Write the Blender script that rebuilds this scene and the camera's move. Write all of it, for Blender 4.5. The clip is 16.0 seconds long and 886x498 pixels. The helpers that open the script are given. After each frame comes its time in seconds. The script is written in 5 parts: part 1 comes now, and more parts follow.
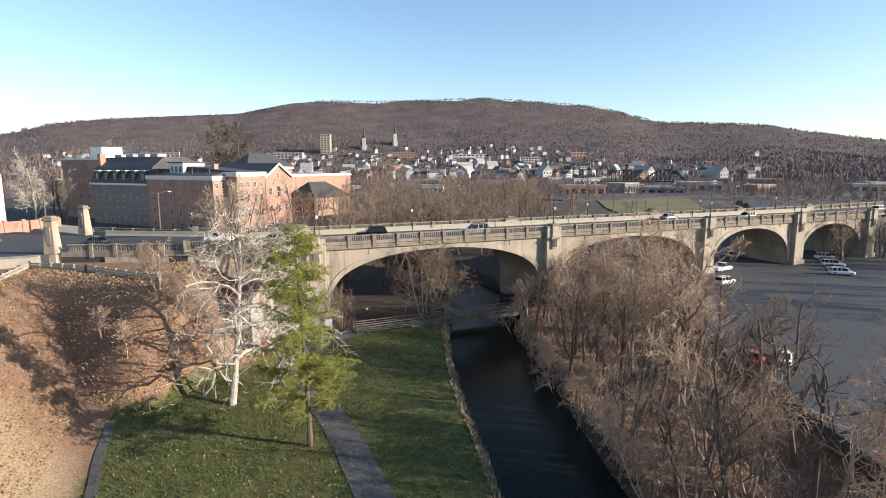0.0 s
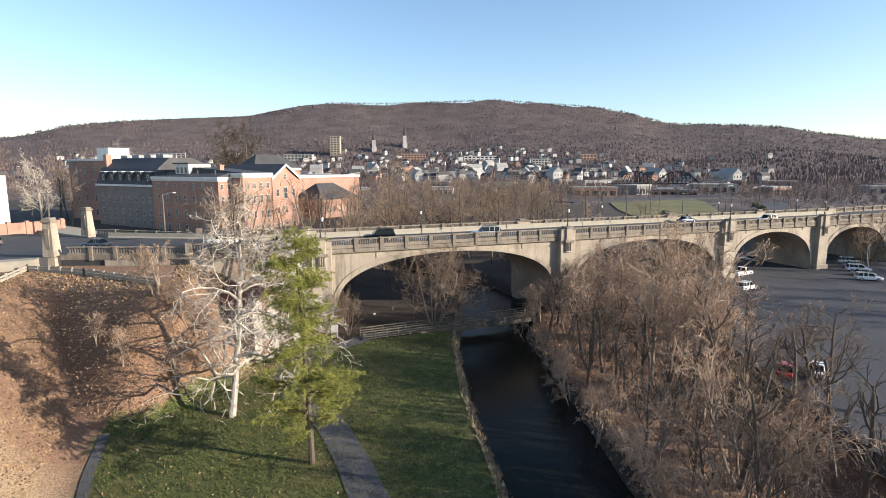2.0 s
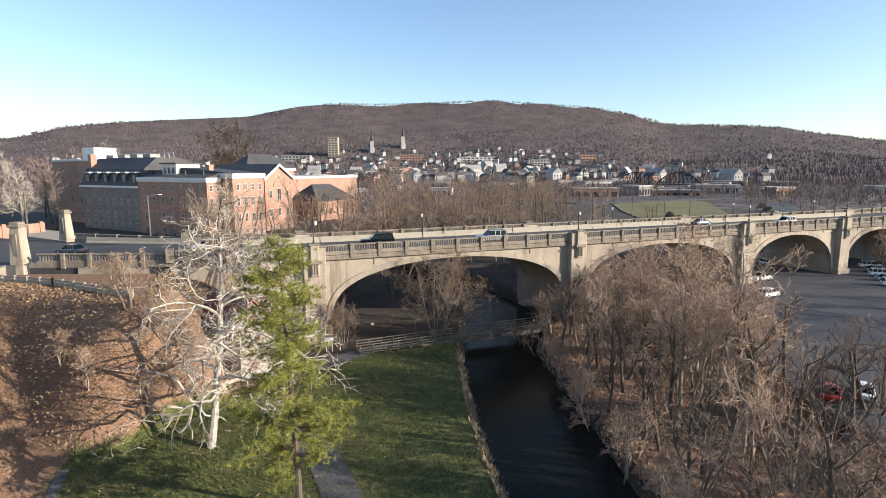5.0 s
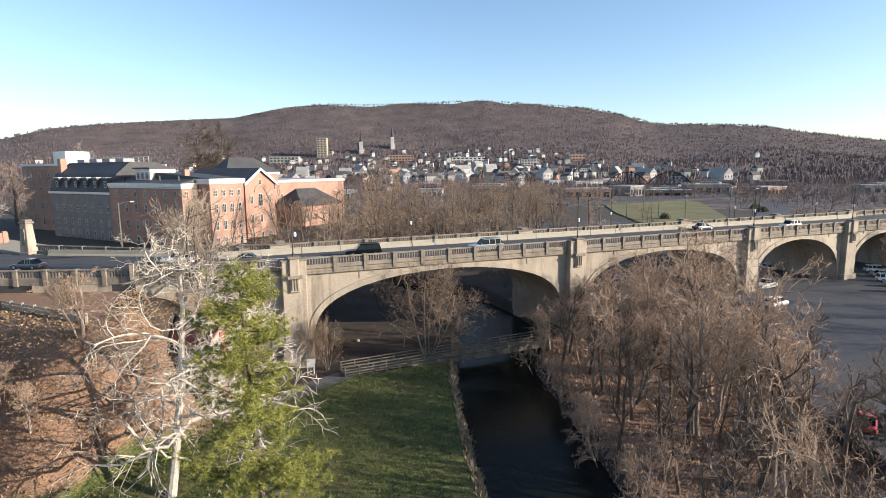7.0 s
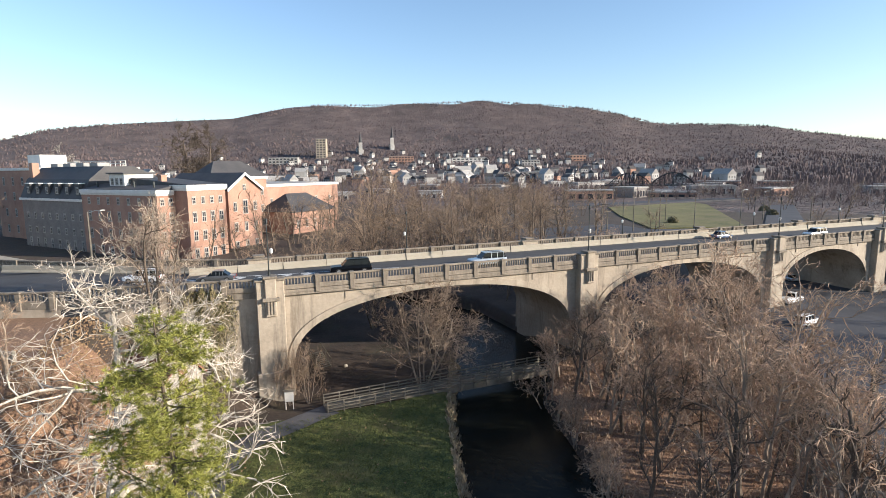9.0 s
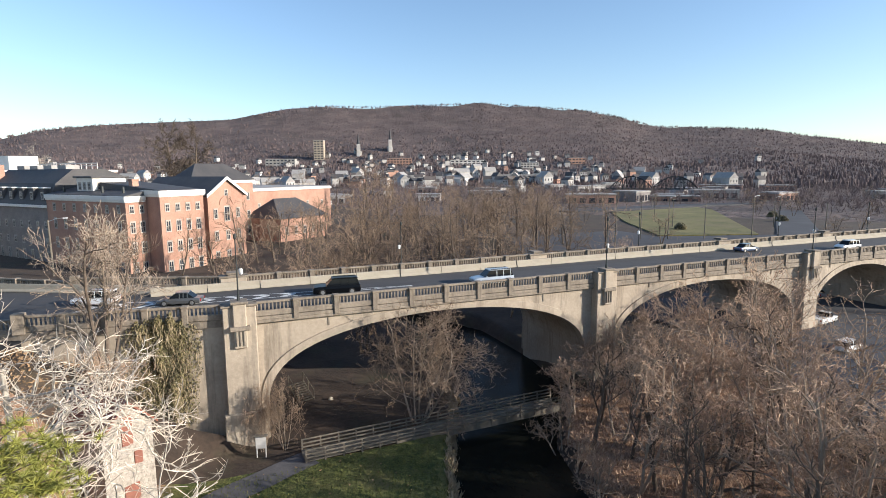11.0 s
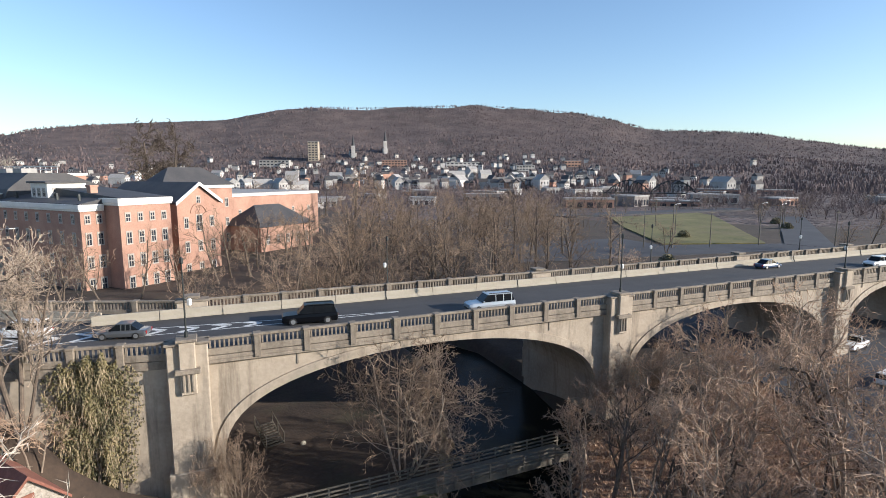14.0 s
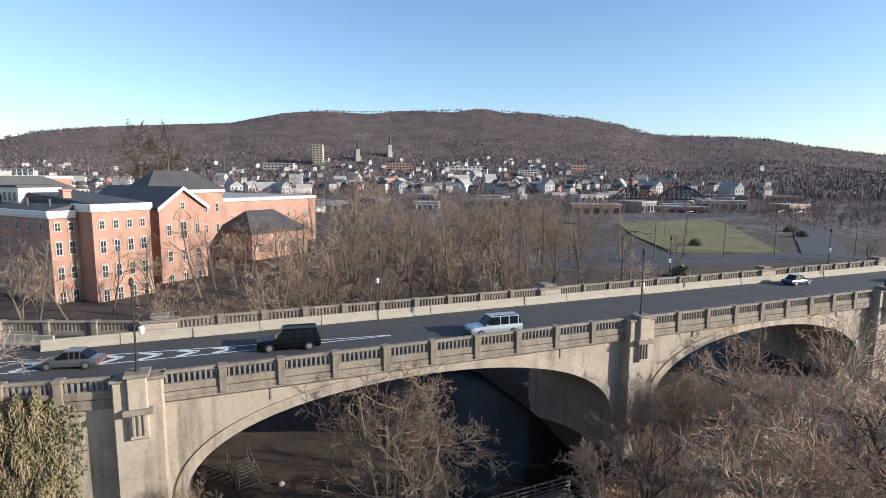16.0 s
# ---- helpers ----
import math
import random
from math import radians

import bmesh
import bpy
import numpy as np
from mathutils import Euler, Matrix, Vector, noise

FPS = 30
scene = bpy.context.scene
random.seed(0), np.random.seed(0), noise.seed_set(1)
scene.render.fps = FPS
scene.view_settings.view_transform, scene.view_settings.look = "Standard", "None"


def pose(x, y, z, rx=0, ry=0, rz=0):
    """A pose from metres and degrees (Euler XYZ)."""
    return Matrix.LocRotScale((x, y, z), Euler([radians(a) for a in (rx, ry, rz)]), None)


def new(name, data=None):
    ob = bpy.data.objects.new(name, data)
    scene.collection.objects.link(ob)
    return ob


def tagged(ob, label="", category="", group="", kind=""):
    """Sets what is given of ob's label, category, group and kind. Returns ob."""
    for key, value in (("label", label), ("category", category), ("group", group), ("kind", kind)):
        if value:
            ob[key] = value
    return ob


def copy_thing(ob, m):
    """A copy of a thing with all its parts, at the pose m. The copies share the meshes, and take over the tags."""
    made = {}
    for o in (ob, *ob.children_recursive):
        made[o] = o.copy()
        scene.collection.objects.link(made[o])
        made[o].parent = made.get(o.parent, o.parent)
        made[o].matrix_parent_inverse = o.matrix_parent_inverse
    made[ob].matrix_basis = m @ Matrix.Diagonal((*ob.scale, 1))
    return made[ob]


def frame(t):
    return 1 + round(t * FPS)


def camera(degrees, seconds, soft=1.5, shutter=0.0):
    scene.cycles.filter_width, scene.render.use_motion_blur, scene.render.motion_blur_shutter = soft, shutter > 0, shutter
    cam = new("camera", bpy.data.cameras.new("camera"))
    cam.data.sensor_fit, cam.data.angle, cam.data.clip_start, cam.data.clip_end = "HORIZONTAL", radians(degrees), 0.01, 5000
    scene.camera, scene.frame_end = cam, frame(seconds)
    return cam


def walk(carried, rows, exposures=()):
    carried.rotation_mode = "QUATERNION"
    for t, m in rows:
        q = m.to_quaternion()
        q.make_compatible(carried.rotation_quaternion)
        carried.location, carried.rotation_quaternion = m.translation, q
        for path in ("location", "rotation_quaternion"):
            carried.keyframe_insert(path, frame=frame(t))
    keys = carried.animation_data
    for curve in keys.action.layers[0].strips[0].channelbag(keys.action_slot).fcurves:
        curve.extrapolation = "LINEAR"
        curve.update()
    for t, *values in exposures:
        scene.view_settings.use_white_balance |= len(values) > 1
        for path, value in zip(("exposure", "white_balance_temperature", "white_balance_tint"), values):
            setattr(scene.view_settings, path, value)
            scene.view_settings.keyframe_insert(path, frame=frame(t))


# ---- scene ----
cam = camera(77.86, 16.0, soft=0.5)
# seconds, x, y, z, heading to the left of +y, pitch, roll
PATH = [
    (0, -13.44, -87.26, 24.24, -22.042, -8.629, -0.124),
    (0.5, -13.19, -86.38, 24.17, -21.841, -8.512, -0.105),
    (1, -12.89, -85.61, 24.14, -21.672, -8.475, -0.105),
    (1.5, -12.63, -84.91, 24.08, -21.419, -8.446, -0.118),
    (2, -12.35, -84.22, 24.02, -21.065, -8.431, -0.113),
    (2.5, -12.10, -83.53, 24.00, -20.985, -8.422, -0.101),
    (3, -11.84, -82.75, 23.96, -20.935, -8.437, -0.096),
    (5.5, -10.28, -76.57, 23.79, -21.534, -8.295, -0.242),
    (6, -9.78, -75.22, 23.94, -21.921, -8.284, -0.346),
    (6.5, -9.22, -73.86, 24.18, -22.111, -8.256, -0.427),
    (7, -8.55, -72.35, 24.50, -22.249, -8.320, -0.487),
    (7.5, -7.54, -70.38, 24.80, -22.283, -8.270, -0.471),
    (8, -6.72, -68.55, 24.98, -22.247, -8.281, -0.547),
    (8.5, -5.83, -66.64, 25.12, -22.259, -8.253, -0.589),
    (9, -4.85, -64.67, 25.27, -22.217, -8.272, -0.606),
    (11.5, -0.73, -54.30, 25.99, -22.426, -7.954, -0.293),
    (12, -0.02, -52.82, 26.21, -22.283, -7.854, -0.309),
    (12.5, 0.61, -51.52, 26.34, -22.332, -7.879, -0.176),
    (13, 1.19, -50.32, 26.41, -22.739, -7.855, -0.162),
    (13.5, 1.78, -49.18, 26.51, -22.858, -7.851, -0.047),
    (14, 2.36, -47.93, 26.60, -22.960, -7.881, 0.006),
    (14.5, 3.47, -46.13, 26.66, -22.869, -7.884, 0.065),
    (15, 4.25, -44.51, 26.85, -22.769, -7.857, 0.206),
    (15.5, 4.89, -43.10, 26.93, -22.566, -7.680, 0.243),
    (16, 5.50, -41.97, 26.87, -22.507, -7.486, 0.355),
]
walk(cam, [(t, pose(x, y, z, 90 + pitch, 0, yaw) @ pose(0, 0, 0, 0, 0, roll)) for t, x, y, z, yaw, pitch, roll in PATH],
     [(0, 0.92, 5950, 10), (9, 0.92, 5900, 10), (12, 0.78, 5750, 10), (16, 0.73, 5620, 10)])

# ---------------------------------------------------------------- light
SUN_TO = Vector((0.81, -0.586, 0.0)).normalized() * math.cos(radians(17)) + Vector((0, 0, math.sin(radians(17))))
world = bpy.data.worlds.new("sky")
scene.world = world
world.use_nodes = True
wn = world.node_tree
sky = wn.nodes.new("ShaderNodeTexSky")
sky.sky_type = "NISHITA"
sky.sun_disc = False
sky.sun_elevation = radians(17)
sky.sun_rotation = math.atan2(SUN_TO.x, SUN_TO.y)
sky.air_density = 0.95
sky.dust_density = 0.6
sky.ozone_density = 1.2
wn.links.new(sky.outputs[0], wn.nodes["Background"].inputs[0])
wn.nodes["Background"].inputs[1].default_value = 0.117
sun = new("sun", bpy.data.lights.new("sun", "SUN"))
sun.data.energy, sun.data.angle, sun.data.color = 5.0, radians(0.4), (1.0, 0.85, 0.66)
sun.rotation_euler = SUN_TO.to_track_quat("Z", "Y").to_euler()

# ---------------------------------------------------------------- materials
def mat(name, c1, c2, scale=1.0, rough=0.8, bump=0.2, fine=8.0, metal=0.0, island=0.0, stain=None, stretch=(1, 1, 1), bdist=0.05):
    """Two tones mixed by coarse and fine noise, with a fine relief; island: spread between copies."""
    m = bpy.data.materials.new(name)
    m.use_nodes = True
    nt = m.node_tree
    b = nt.nodes["Principled BSDF"]
    tc = nt.nodes.new("ShaderNodeTexCoord")
    mp = nt.nodes.new("ShaderNodeMapping")
    mp.inputs["Scale"].default_value = stretch
    nt.links.new(tc.outputs["Object"], mp.inputs[0])
    n1 = nt.nodes.new("ShaderNodeTexNoise")
    n1.inputs["Scale"].default_value = scale
    n1.inputs["Detail"].default_value = 6
    n1.inputs["Roughness"].default_value = 0.65
    n2 = nt.nodes.new("ShaderNodeTexNoise")
    n2.inputs["Scale"].default_value = scale * fine
    n2.inputs["Detail"].default_value = 4
    for n in (n1, n2):
        nt.links.new(mp.outputs[0], n.inputs["Vector"])
    add = nt.nodes.new("ShaderNodeMath")
    add.operation = "MULTIPLY_ADD"
    nt.links.new(n2.outputs["Fac"], add.inputs[0])
    add.inputs[1].default_value = 0.45
    nt.links.new(n1.outputs["Fac"], add.inputs[2])
    ramp = nt.nodes.new("ShaderNodeMapRange")
    ramp.inputs["From Min"].default_value = 0.45
    ramp.inputs["From Max"].default_value = 1.0
    nt.links.new(add.outputs[0], ramp.inputs["Value"])
    mix = nt.nodes.new("ShaderNodeMix")
    mix.data_type = "RGBA"
    mix.inputs["A"].default_value = (*c1, 1)
    mix.inputs["B"].default_value = (*c2, 1)
    nt.links.new(ramp.outputs[0], mix.inputs["Factor"])
    out = mix.outputs["Result"]
    if stain:
        n3 = nt.nodes.new("ShaderNodeTexNoise")
        n3.inputs["Scale"].default_value = stain[1]
        n3.inputs["Detail"].default_value = 8
        n3.inputs["Roughness"].default_value = 0.7
        ms = nt.nodes.new("ShaderNodeMapping")
        ms.inputs["Scale"].default_value = stain[2]
        nt.links.new(tc.outputs["Object"], ms.inputs[0])
        nt.links.new(ms.outputs[0], n3.inputs["Vector"])
        r3 = nt.nodes.new("ShaderNodeMapRange")
        r3.inputs["From Min"].default_value = stain[3]
        r3.inputs["From Max"].default_value = stain[3] + 0.18
        r3.inputs["To Max"].default_value = stain[4]
        nt.links.new(n3.outputs["Fac"], r3.inputs["Value"])
        m3 = nt.nodes.new("ShaderNodeMix")
        m3.data_type = "RGBA"
        m3.inputs["B"].default_value = (*stain[0], 1)
        nt.links.new(out, m3.inputs["A"])
        nt.links.new(r3.outputs[0], m3.inputs["Factor"])
        out = m3.outputs["Result"]
    if island:
        oi = nt.nodes.new("ShaderNodeObjectInfo")
        geo = nt.nodes.new("ShaderNodeNewGeometry")
        ad = nt.nodes.new("ShaderNodeMath")
        ad.operation = "ADD"
        nt.links.new(oi.outputs["Random"], ad.inputs[0])
        nt.links.new(geo.outputs["Random Per Island"], ad.inputs[1])
        rr = nt.nodes.new("ShaderNodeMapRange")
        rr.inputs["From Max"].default_value = 2
        rr.inputs["To Min"].default_value = 1 - island
        rr.inputs["To Max"].default_value = 1 + island
        nt.links.new(ad.outputs[0], rr.inputs["Value"])
        hs = nt.nodes.new("ShaderNodeHueSaturation")
        nt.links.new(rr.outputs[0], hs.inputs["Value"])
        nt.links.new(out, hs.inputs["Color"])
        out = hs.outputs[0]
    nt.links.new(out, b.inputs["Base Color"])
    b.inputs["Roughness"].default_value = rough
    b.inputs["Metallic"].default_value = metal
    if bump:
        bp = nt.nodes.new("ShaderNodeBump")
        bp.inputs["Strength"].default_value = bump
        bp.inputs["Distance"].default_value = bdist
        nt.links.new(n2.outputs["Fac"], bp.inputs["Height"])
        nt.links.new(bp.outputs[0], b.inputs["Normal"])
    return m


def plain(name, c, rough=0.5, metal=0.0):
    m = bpy.data.materials.new(name)
    m.use_nodes = True
    b = m.node_tree.nodes["Principled BSDF"]
    b.inputs["Base Color"].default_value = (*c, 1)
    b.inputs["Roughness"].default_value = rough
    b.inputs["Metallic"].default_value = metal
    return m


M = {}
M["concrete"] = mat("concrete", (0.26, 0.216, 0.166), (0.445, 0.378, 0.295), 0.22, 0.9, 0.4, 14, stain=((0.12, 0.098, 0.075), 0.7, (1, 1, 0.1), 0.52, 0.8))
M["concrete_dark"] = mat("concrete_dark", (0.135, 0.112, 0.087), (0.3, 0.255, 0.2), 0.5, 0.9, 0.35, 10, stain=((0.0675, 0.0562, 0.0413), 0.9, (1, 1, 0.3), 0.5, 0.6))
M["concrete_pale"] = mat("concrete_pale", (0.279, 0.248, 0.192), (0.384, 0.347, 0.279), 0.4, 0.9, 0.2, 10, stain=((0.155, 0.13, 0.0992), 0.8, (1, 1, 0.3), 0.55, 0.4))
M["asphalt"] = mat("asphalt", (0.0382, 0.0382, 0.0408), (0.0638, 0.062, 0.0638), 0.25, 0.85, 0.25, 30, stain=((0.0298, 0.0289, 0.0298), 0.35, (0.08, 1, 1), 0.5, 0.7))
M["lot"] = mat("lot", (0.0336, 0.0344, 0.04), (0.064, 0.064, 0.072), 0.1, 0.85, 0.2, 20, stain=((0.088, 0.084, 0.08), 0.12, (1, 0.3, 1), 0.55, 0.6))
M["paint"] = mat("paint", (0.54, 0.54, 0.522), (0.702, 0.702, 0.684), 1.2, 0.7, 0.1, 8, stain=((0.108, 0.108, 0.108), 2.0, (1, 1, 1), 0.55, 0.8))
M["field_grass"] = mat("field_grass", (0.06, 0.068, 0.016), (0.2, 0.17, 0.06), 0.09, 0.95, 0.5, 12, stain=((0.15, 0.115, 0.06), 0.05, (1, 1, 1), 0.5, 0.7))
M["dry_grass"] = mat("dry_grass", (0.195, 0.15, 0.09), (0.375, 0.3, 0.195), 0.6, 0.9, 0.0, 6, island=0.4)
M["blade"] = mat("blade", (0.032, 0.05, 0.009), (0.135, 0.138, 0.035), 0.4, 0.9, 0.0, 6, island=0.4)
M["leaf"] = mat("leaf", (0.15, 0.09, 0.045), (0.375, 0.255, 0.143), 0.5, 0.9, 0.0, 6, island=0.45)
M["dirt"] = mat("dirt", (0.022, 0.016, 0.012), (0.075, 0.05, 0.034), 0.2, 0.95, 0.7, 14, stain=((0.048, 0.052, 0.024), 0.12, (1, 1, 1), 0.52, 0.6), bdist=0.1)


def bank_mat():
    """Lawn and fallen leaves that run into one another, by the ground's two attributes."""
    m = bpy.data.materials.new("bank")
    m.use_nodes = True
    nt = m.node_tree
    b = nt.nodes["Principled BSDF"]
    b.inputs["Roughness"].default_value = 0.95
    tc = nt.nodes.new("ShaderNodeTexCoord")

    def node(kind, **put):
        n = nt.nodes.new(kind)
        for k, v in put.items():
            n.inputs[k].default_value = v
        return n

    def cloud(scale, detail, rough=0.6):
        n = node("ShaderNodeTexNoise", Scale=scale, Detail=detail, Roughness=rough)
        nt.links.new(tc.outputs["Object"], n.inputs["Vector"])
        return n.outputs["Fac"]

    def span(v, lo, hi):
        n = nt.nodes.new("ShaderNodeMapRange")
        n.inputs["From Min"].default_value, n.inputs["From Max"].default_value = lo, hi
        nt.links.new(v, n.inputs["Value"])
        return n.outputs[0]

    def blend(f, p, q):
        n = nt.nodes.new("ShaderNodeMix")
        n.data_type = "RGBA"
        nt.links.new(f, n.inputs["Factor"])
        for key, v in (("A", p), ("B", q)):
            if isinstance(v, tuple):
                n.inputs[key].default_value = (*v, 1)
            else:
                nt.links.new(v, n.inputs[key])
        return n.outputs["Result"]

    def spread(name, noise_out, amount):
        at = nt.nodes.new("ShaderNodeAttribute")
        at.attribute_name = name
        n = nt.nodes.new("ShaderNodeMath")
        n.operation = "MULTIPLY_ADD"
        nt.links.new(noise_out, n.inputs[0])
        n.inputs[1].default_value = amount
        nt.links.new(at.outputs["Fac"], n.inputs[2])
        return span(n.outputs[0], 0.5 * amount + 0.2, 0.5 * amount + 0.8)

    coarse, mid, fine = cloud(0.22, 6, 0.65), cloud(1.1, 6, 0.7), cloud(6.5, 5, 0.7)
    lawn = blend(span(mid, 0.36, 0.64), blend(span(fine, 0.4, 0.62), (0.018, 0.03, 0.005), (0.07, 0.092, 0.018)), blend(span(fine, 0.4, 0.62), (0.06, 0.072, 0.015), (0.19, 0.19, 0.05)))
    lawn = blend(span(coarse, 0.5, 0.68), lawn, (0.135, 0.115, 0.04))
    tan = blend(span(fine, 0.34, 0.68), (0.18, 0.12, 0.07), (0.5, 0.365, 0.225))
    oak = blend(span(fine, 0.34, 0.68), (0.105, 0.06, 0.037), (0.35, 0.21, 0.127))
    leaf = blend(spread("oak", coarse, 1.2), tan, oak)
    leaf = blend(span(mid, 0.6, 0.8), leaf, (0.062, 0.043, 0.024))
    nt.links.new(blend(spread("leaf", mid, 1.5), lawn, leaf), b.inputs["Base Color"])
    bp = node("ShaderNodeBump", Strength=0.9, Distance=0.13)
    nt.links.new(fine, bp.inputs["Height"])
    nt.links.new(bp.outputs[0], b.inputs["Normal"])
    return m


M["bank"] = bank_mat()
M["woods"] = mat("woods", (0.035, 0.028, 0.028), (0.17, 0.125, 0.112), 0.014, 0.95, 1.0, 14, stain=((0.04, 0.04, 0.032), 0.006, (1, 1, 1), 0.54, 0.6), bdist=6.0)
M["water"] = mat("water", (0.0056, 0.007, 0.0056), (0.0098, 0.0105, 0.0084), 0.6, 0.22, 0.25, 3, stretch=(1, 0.5, 1), bdist=0.1)
M["water"].node_tree.nodes["Principled BSDF"].inputs["Specular IOR Level"].default_value = 0.06
M["bark"] = mat("bark", (0.0675, 0.051, 0.039), (0.15, 0.116, 0.0863), 3, 0.9, 0.4, 6, island=0.35)
M["grey_twig"] = mat("grey_twig", (0.255, 0.221, 0.178), (0.476, 0.429, 0.357), 0.5, 0.9, 0.0, 6, island=0.35)
M["stem_bark"] = mat("stem_bark", (0.162, 0.123, 0.095), (0.418, 0.332, 0.247), 0.4, 0.9, 0.1, 6, island=0.4)
M["tan_twig"] = mat("tan_twig", (0.32, 0.275, 0.22), (0.6, 0.535, 0.45), 0.5, 0.9, 0.0, 6, island=0.4)
M["twig"] = mat("twig", (0.156, 0.111, 0.0779), (0.303, 0.217, 0.148), 0.5, 0.9, 0.0, 6, island=0.35)
M["brush"] = mat("brush", (0.2, 0.128, 0.085), (0.54, 0.385, 0.26), 0.4, 0.9, 0.0, 6, island=0.4)
M["white_bark"] = mat("white_bark", (0.3, 0.26, 0.21), (0.6, 0.55, 0.47), 1.2, 0.85, 0.3, 5, stain=((0.16, 0.125, 0.092), 2.2, (1, 1, 0.5), 0.48, 0.8))
M["needles"] = mat("needles", (0.12, 0.14, 0.022), (0.35, 0.335, 0.066), 0.5, 0.7, 0.0, 6, island=0.4)
M["ivy"] = mat("ivy", (0.05, 0.052, 0.017), (0.25, 0.2, 0.09), 0.6, 0.6, 0.0, 6, island=0.5)
M["brick"] = mat("brick", (0.26, 0.142, 0.102), (0.43, 0.265, 0.195), 0.3, 0.9, 0.3, 20, stain=((0.148, 0.0814, 0.0629), 0.3, (1, 1, 0.4), 0.55, 0.5))
M["stone_grey"] = mat("stone_grey", (0.15, 0.135, 0.128), (0.255, 0.232, 0.217), 0.5, 0.9, 0.5, 8)
# near-black stone: the retaining wall's shade is put into its colour
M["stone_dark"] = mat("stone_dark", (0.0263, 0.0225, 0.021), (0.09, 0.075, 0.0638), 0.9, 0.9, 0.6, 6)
M["slate"] = mat("slate", (0.0375, 0.0375, 0.0413), (0.075, 0.0713, 0.0713), 0.3, 0.7, 0.3, 18)
M["white_paint"] = mat("white_paint", (0.594, 0.567, 0.522), (0.72, 0.702, 0.657), 0.7, 0.6, 0.05, 6)
M["window_paint"] = mat("window_paint", (0.257, 0.233, 0.204), (0.399, 0.37, 0.332), 0.7, 0.6, 0.0, 6)
M["glass"] = plain("glass", (0.03, 0.035, 0.045), 0.12)
M["flat_roof"] = mat("flat_roof", (0.225, 0.217, 0.21), (0.375, 0.36, 0.338), 0.2, 0.8, 0.1, 8)
M["rubble"] = mat("rubble", (0.24, 0.21, 0.175), (0.47, 0.425, 0.365), 2.2, 0.9, 0.9, 4, stain=((0.11, 0.085, 0.065), 3.2, (1, 1, 1), 0.48, 0.75))
M["red_wood"] = mat("red_wood", (0.15, 0.0562, 0.0375), (0.27, 0.112, 0.075), 1.5, 0.8, 0.2, 6)
M["wood"] = mat("wood", (0.08, 0.07, 0.055), (0.18, 0.158, 0.125), 1.2, 0.85, 0.3, 8)
M["dark_metal"] = plain("dark_metal", (0.03, 0.035, 0.035), 0.5, 0.3)
M["lamp_glass"] = plain("lamp_glass", (0.75, 0.74, 0.7), 0.3)
M["path"] = mat("path", (0.06, 0.058, 0.062), (0.115, 0.112, 0.118), 0.4, 0.9, 0.2, 12)
M["tyre"] = plain("tyre", (0.02, 0.02, 0.02), 0.8)
M["rim"] = plain("rim", (0.5, 0.5, 0.5), 0.35, 0.8)
M["steel_green"] = plain("steel_green", (0.0225, 0.0263, 0.03), 0.6, 0.2)

# ---------------------------------------------------------------- building blocks
def link(name, bm, material, parent=None, label="", smooth=False):
    me = bpy.data.meshes.new(name)
    bm.normal_update()
    bm.to_mesh(me)
    bm.free()
    for m in (material if isinstance(material, (list, tuple)) else [material]):
        me.materials.append(M[m] if isinstance(m, str) else m)
    if smooth:
        for p in me.polygons:
            p.use_smooth = True
    ob = new(name, me)
    if parent:
        ob.parent = parent
    if label:
        ob["label"] = label
    return ob


def part(name, bm, material, parent, label="", smooth=False):
    return link(name, bm, material, parent, label, smooth)


def thing(name, label, category, group="", m=None):
    ob = tagged(new(name), label, category, group)
    if m is not None:
        ob.matrix_basis = m
    return ob


def again(ob, parent, m=None, name=None):
    """The same mesh once more, as an object of its own."""
    o = new(name or ob.name.split(".")[0], ob.data)
    o.parent = parent
    if m is not None:
        o.matrix_basis = m
    return o


def box(bm, x0, x1, y0, y1, z0, z1, bevel=0.0, m=None):
    vs = [bm.verts.new((x, y, z)) for z in (z0, z1) for x, y in ((x0, y0), (x1, y0), (x1, y1), (x0, y1))]
    fs = [bm.faces.new([vs[i] for i in f]) for f in ((3, 2, 1, 0), (4, 5, 6, 7), (0, 1, 5, 4), (1, 2, 6, 5), (2, 3, 7, 6), (3, 0, 4, 7))]
    if bevel:
        r = bmesh.ops.bevel(bm, geom=list({e for f in fs for e in f.edges}), offset=bevel, segments=1, affect="EDGES", profile=0.5)
        vs = list({v for v in vs if v.is_valid} | set(r["verts"]))
    if m is not None:
        bmesh.ops.transform(bm, matrix=m, verts=vs)
    return vs


def boxes(*specs, bevel=0.0, m=None):
    bm = bmesh.new()
    for s in specs:
        box(bm, *s, bevel=bevel, m=m)
    return bm


def prism(bm, pts, z0, z1, m=None):
    """A polygon in plan, drawn up from z0 to z1 (numbers, or one for each corner)."""
    lo = [bm.verts.new((x, y, z0 if not isinstance(z0, (list, tuple)) else z0[i])) for i, (x, y) in enumerate(pts)]
    hi = [bm.verts.new((x, y, z1 if not isinstance(z1, (list, tuple)) else z1[i])) for i, (x, y) in enumerate(pts)]
    n = len(pts)
    for i in range(n):
        bm.faces.new((lo[i], lo[(i + 1) % n], hi[(i + 1) % n], hi[i]))
    bm.faces.new(hi)
    bm.faces.new(lo[::-1])
    if m is not None:
        bmesh.ops.transform(bm, matrix=m, verts=lo + hi)


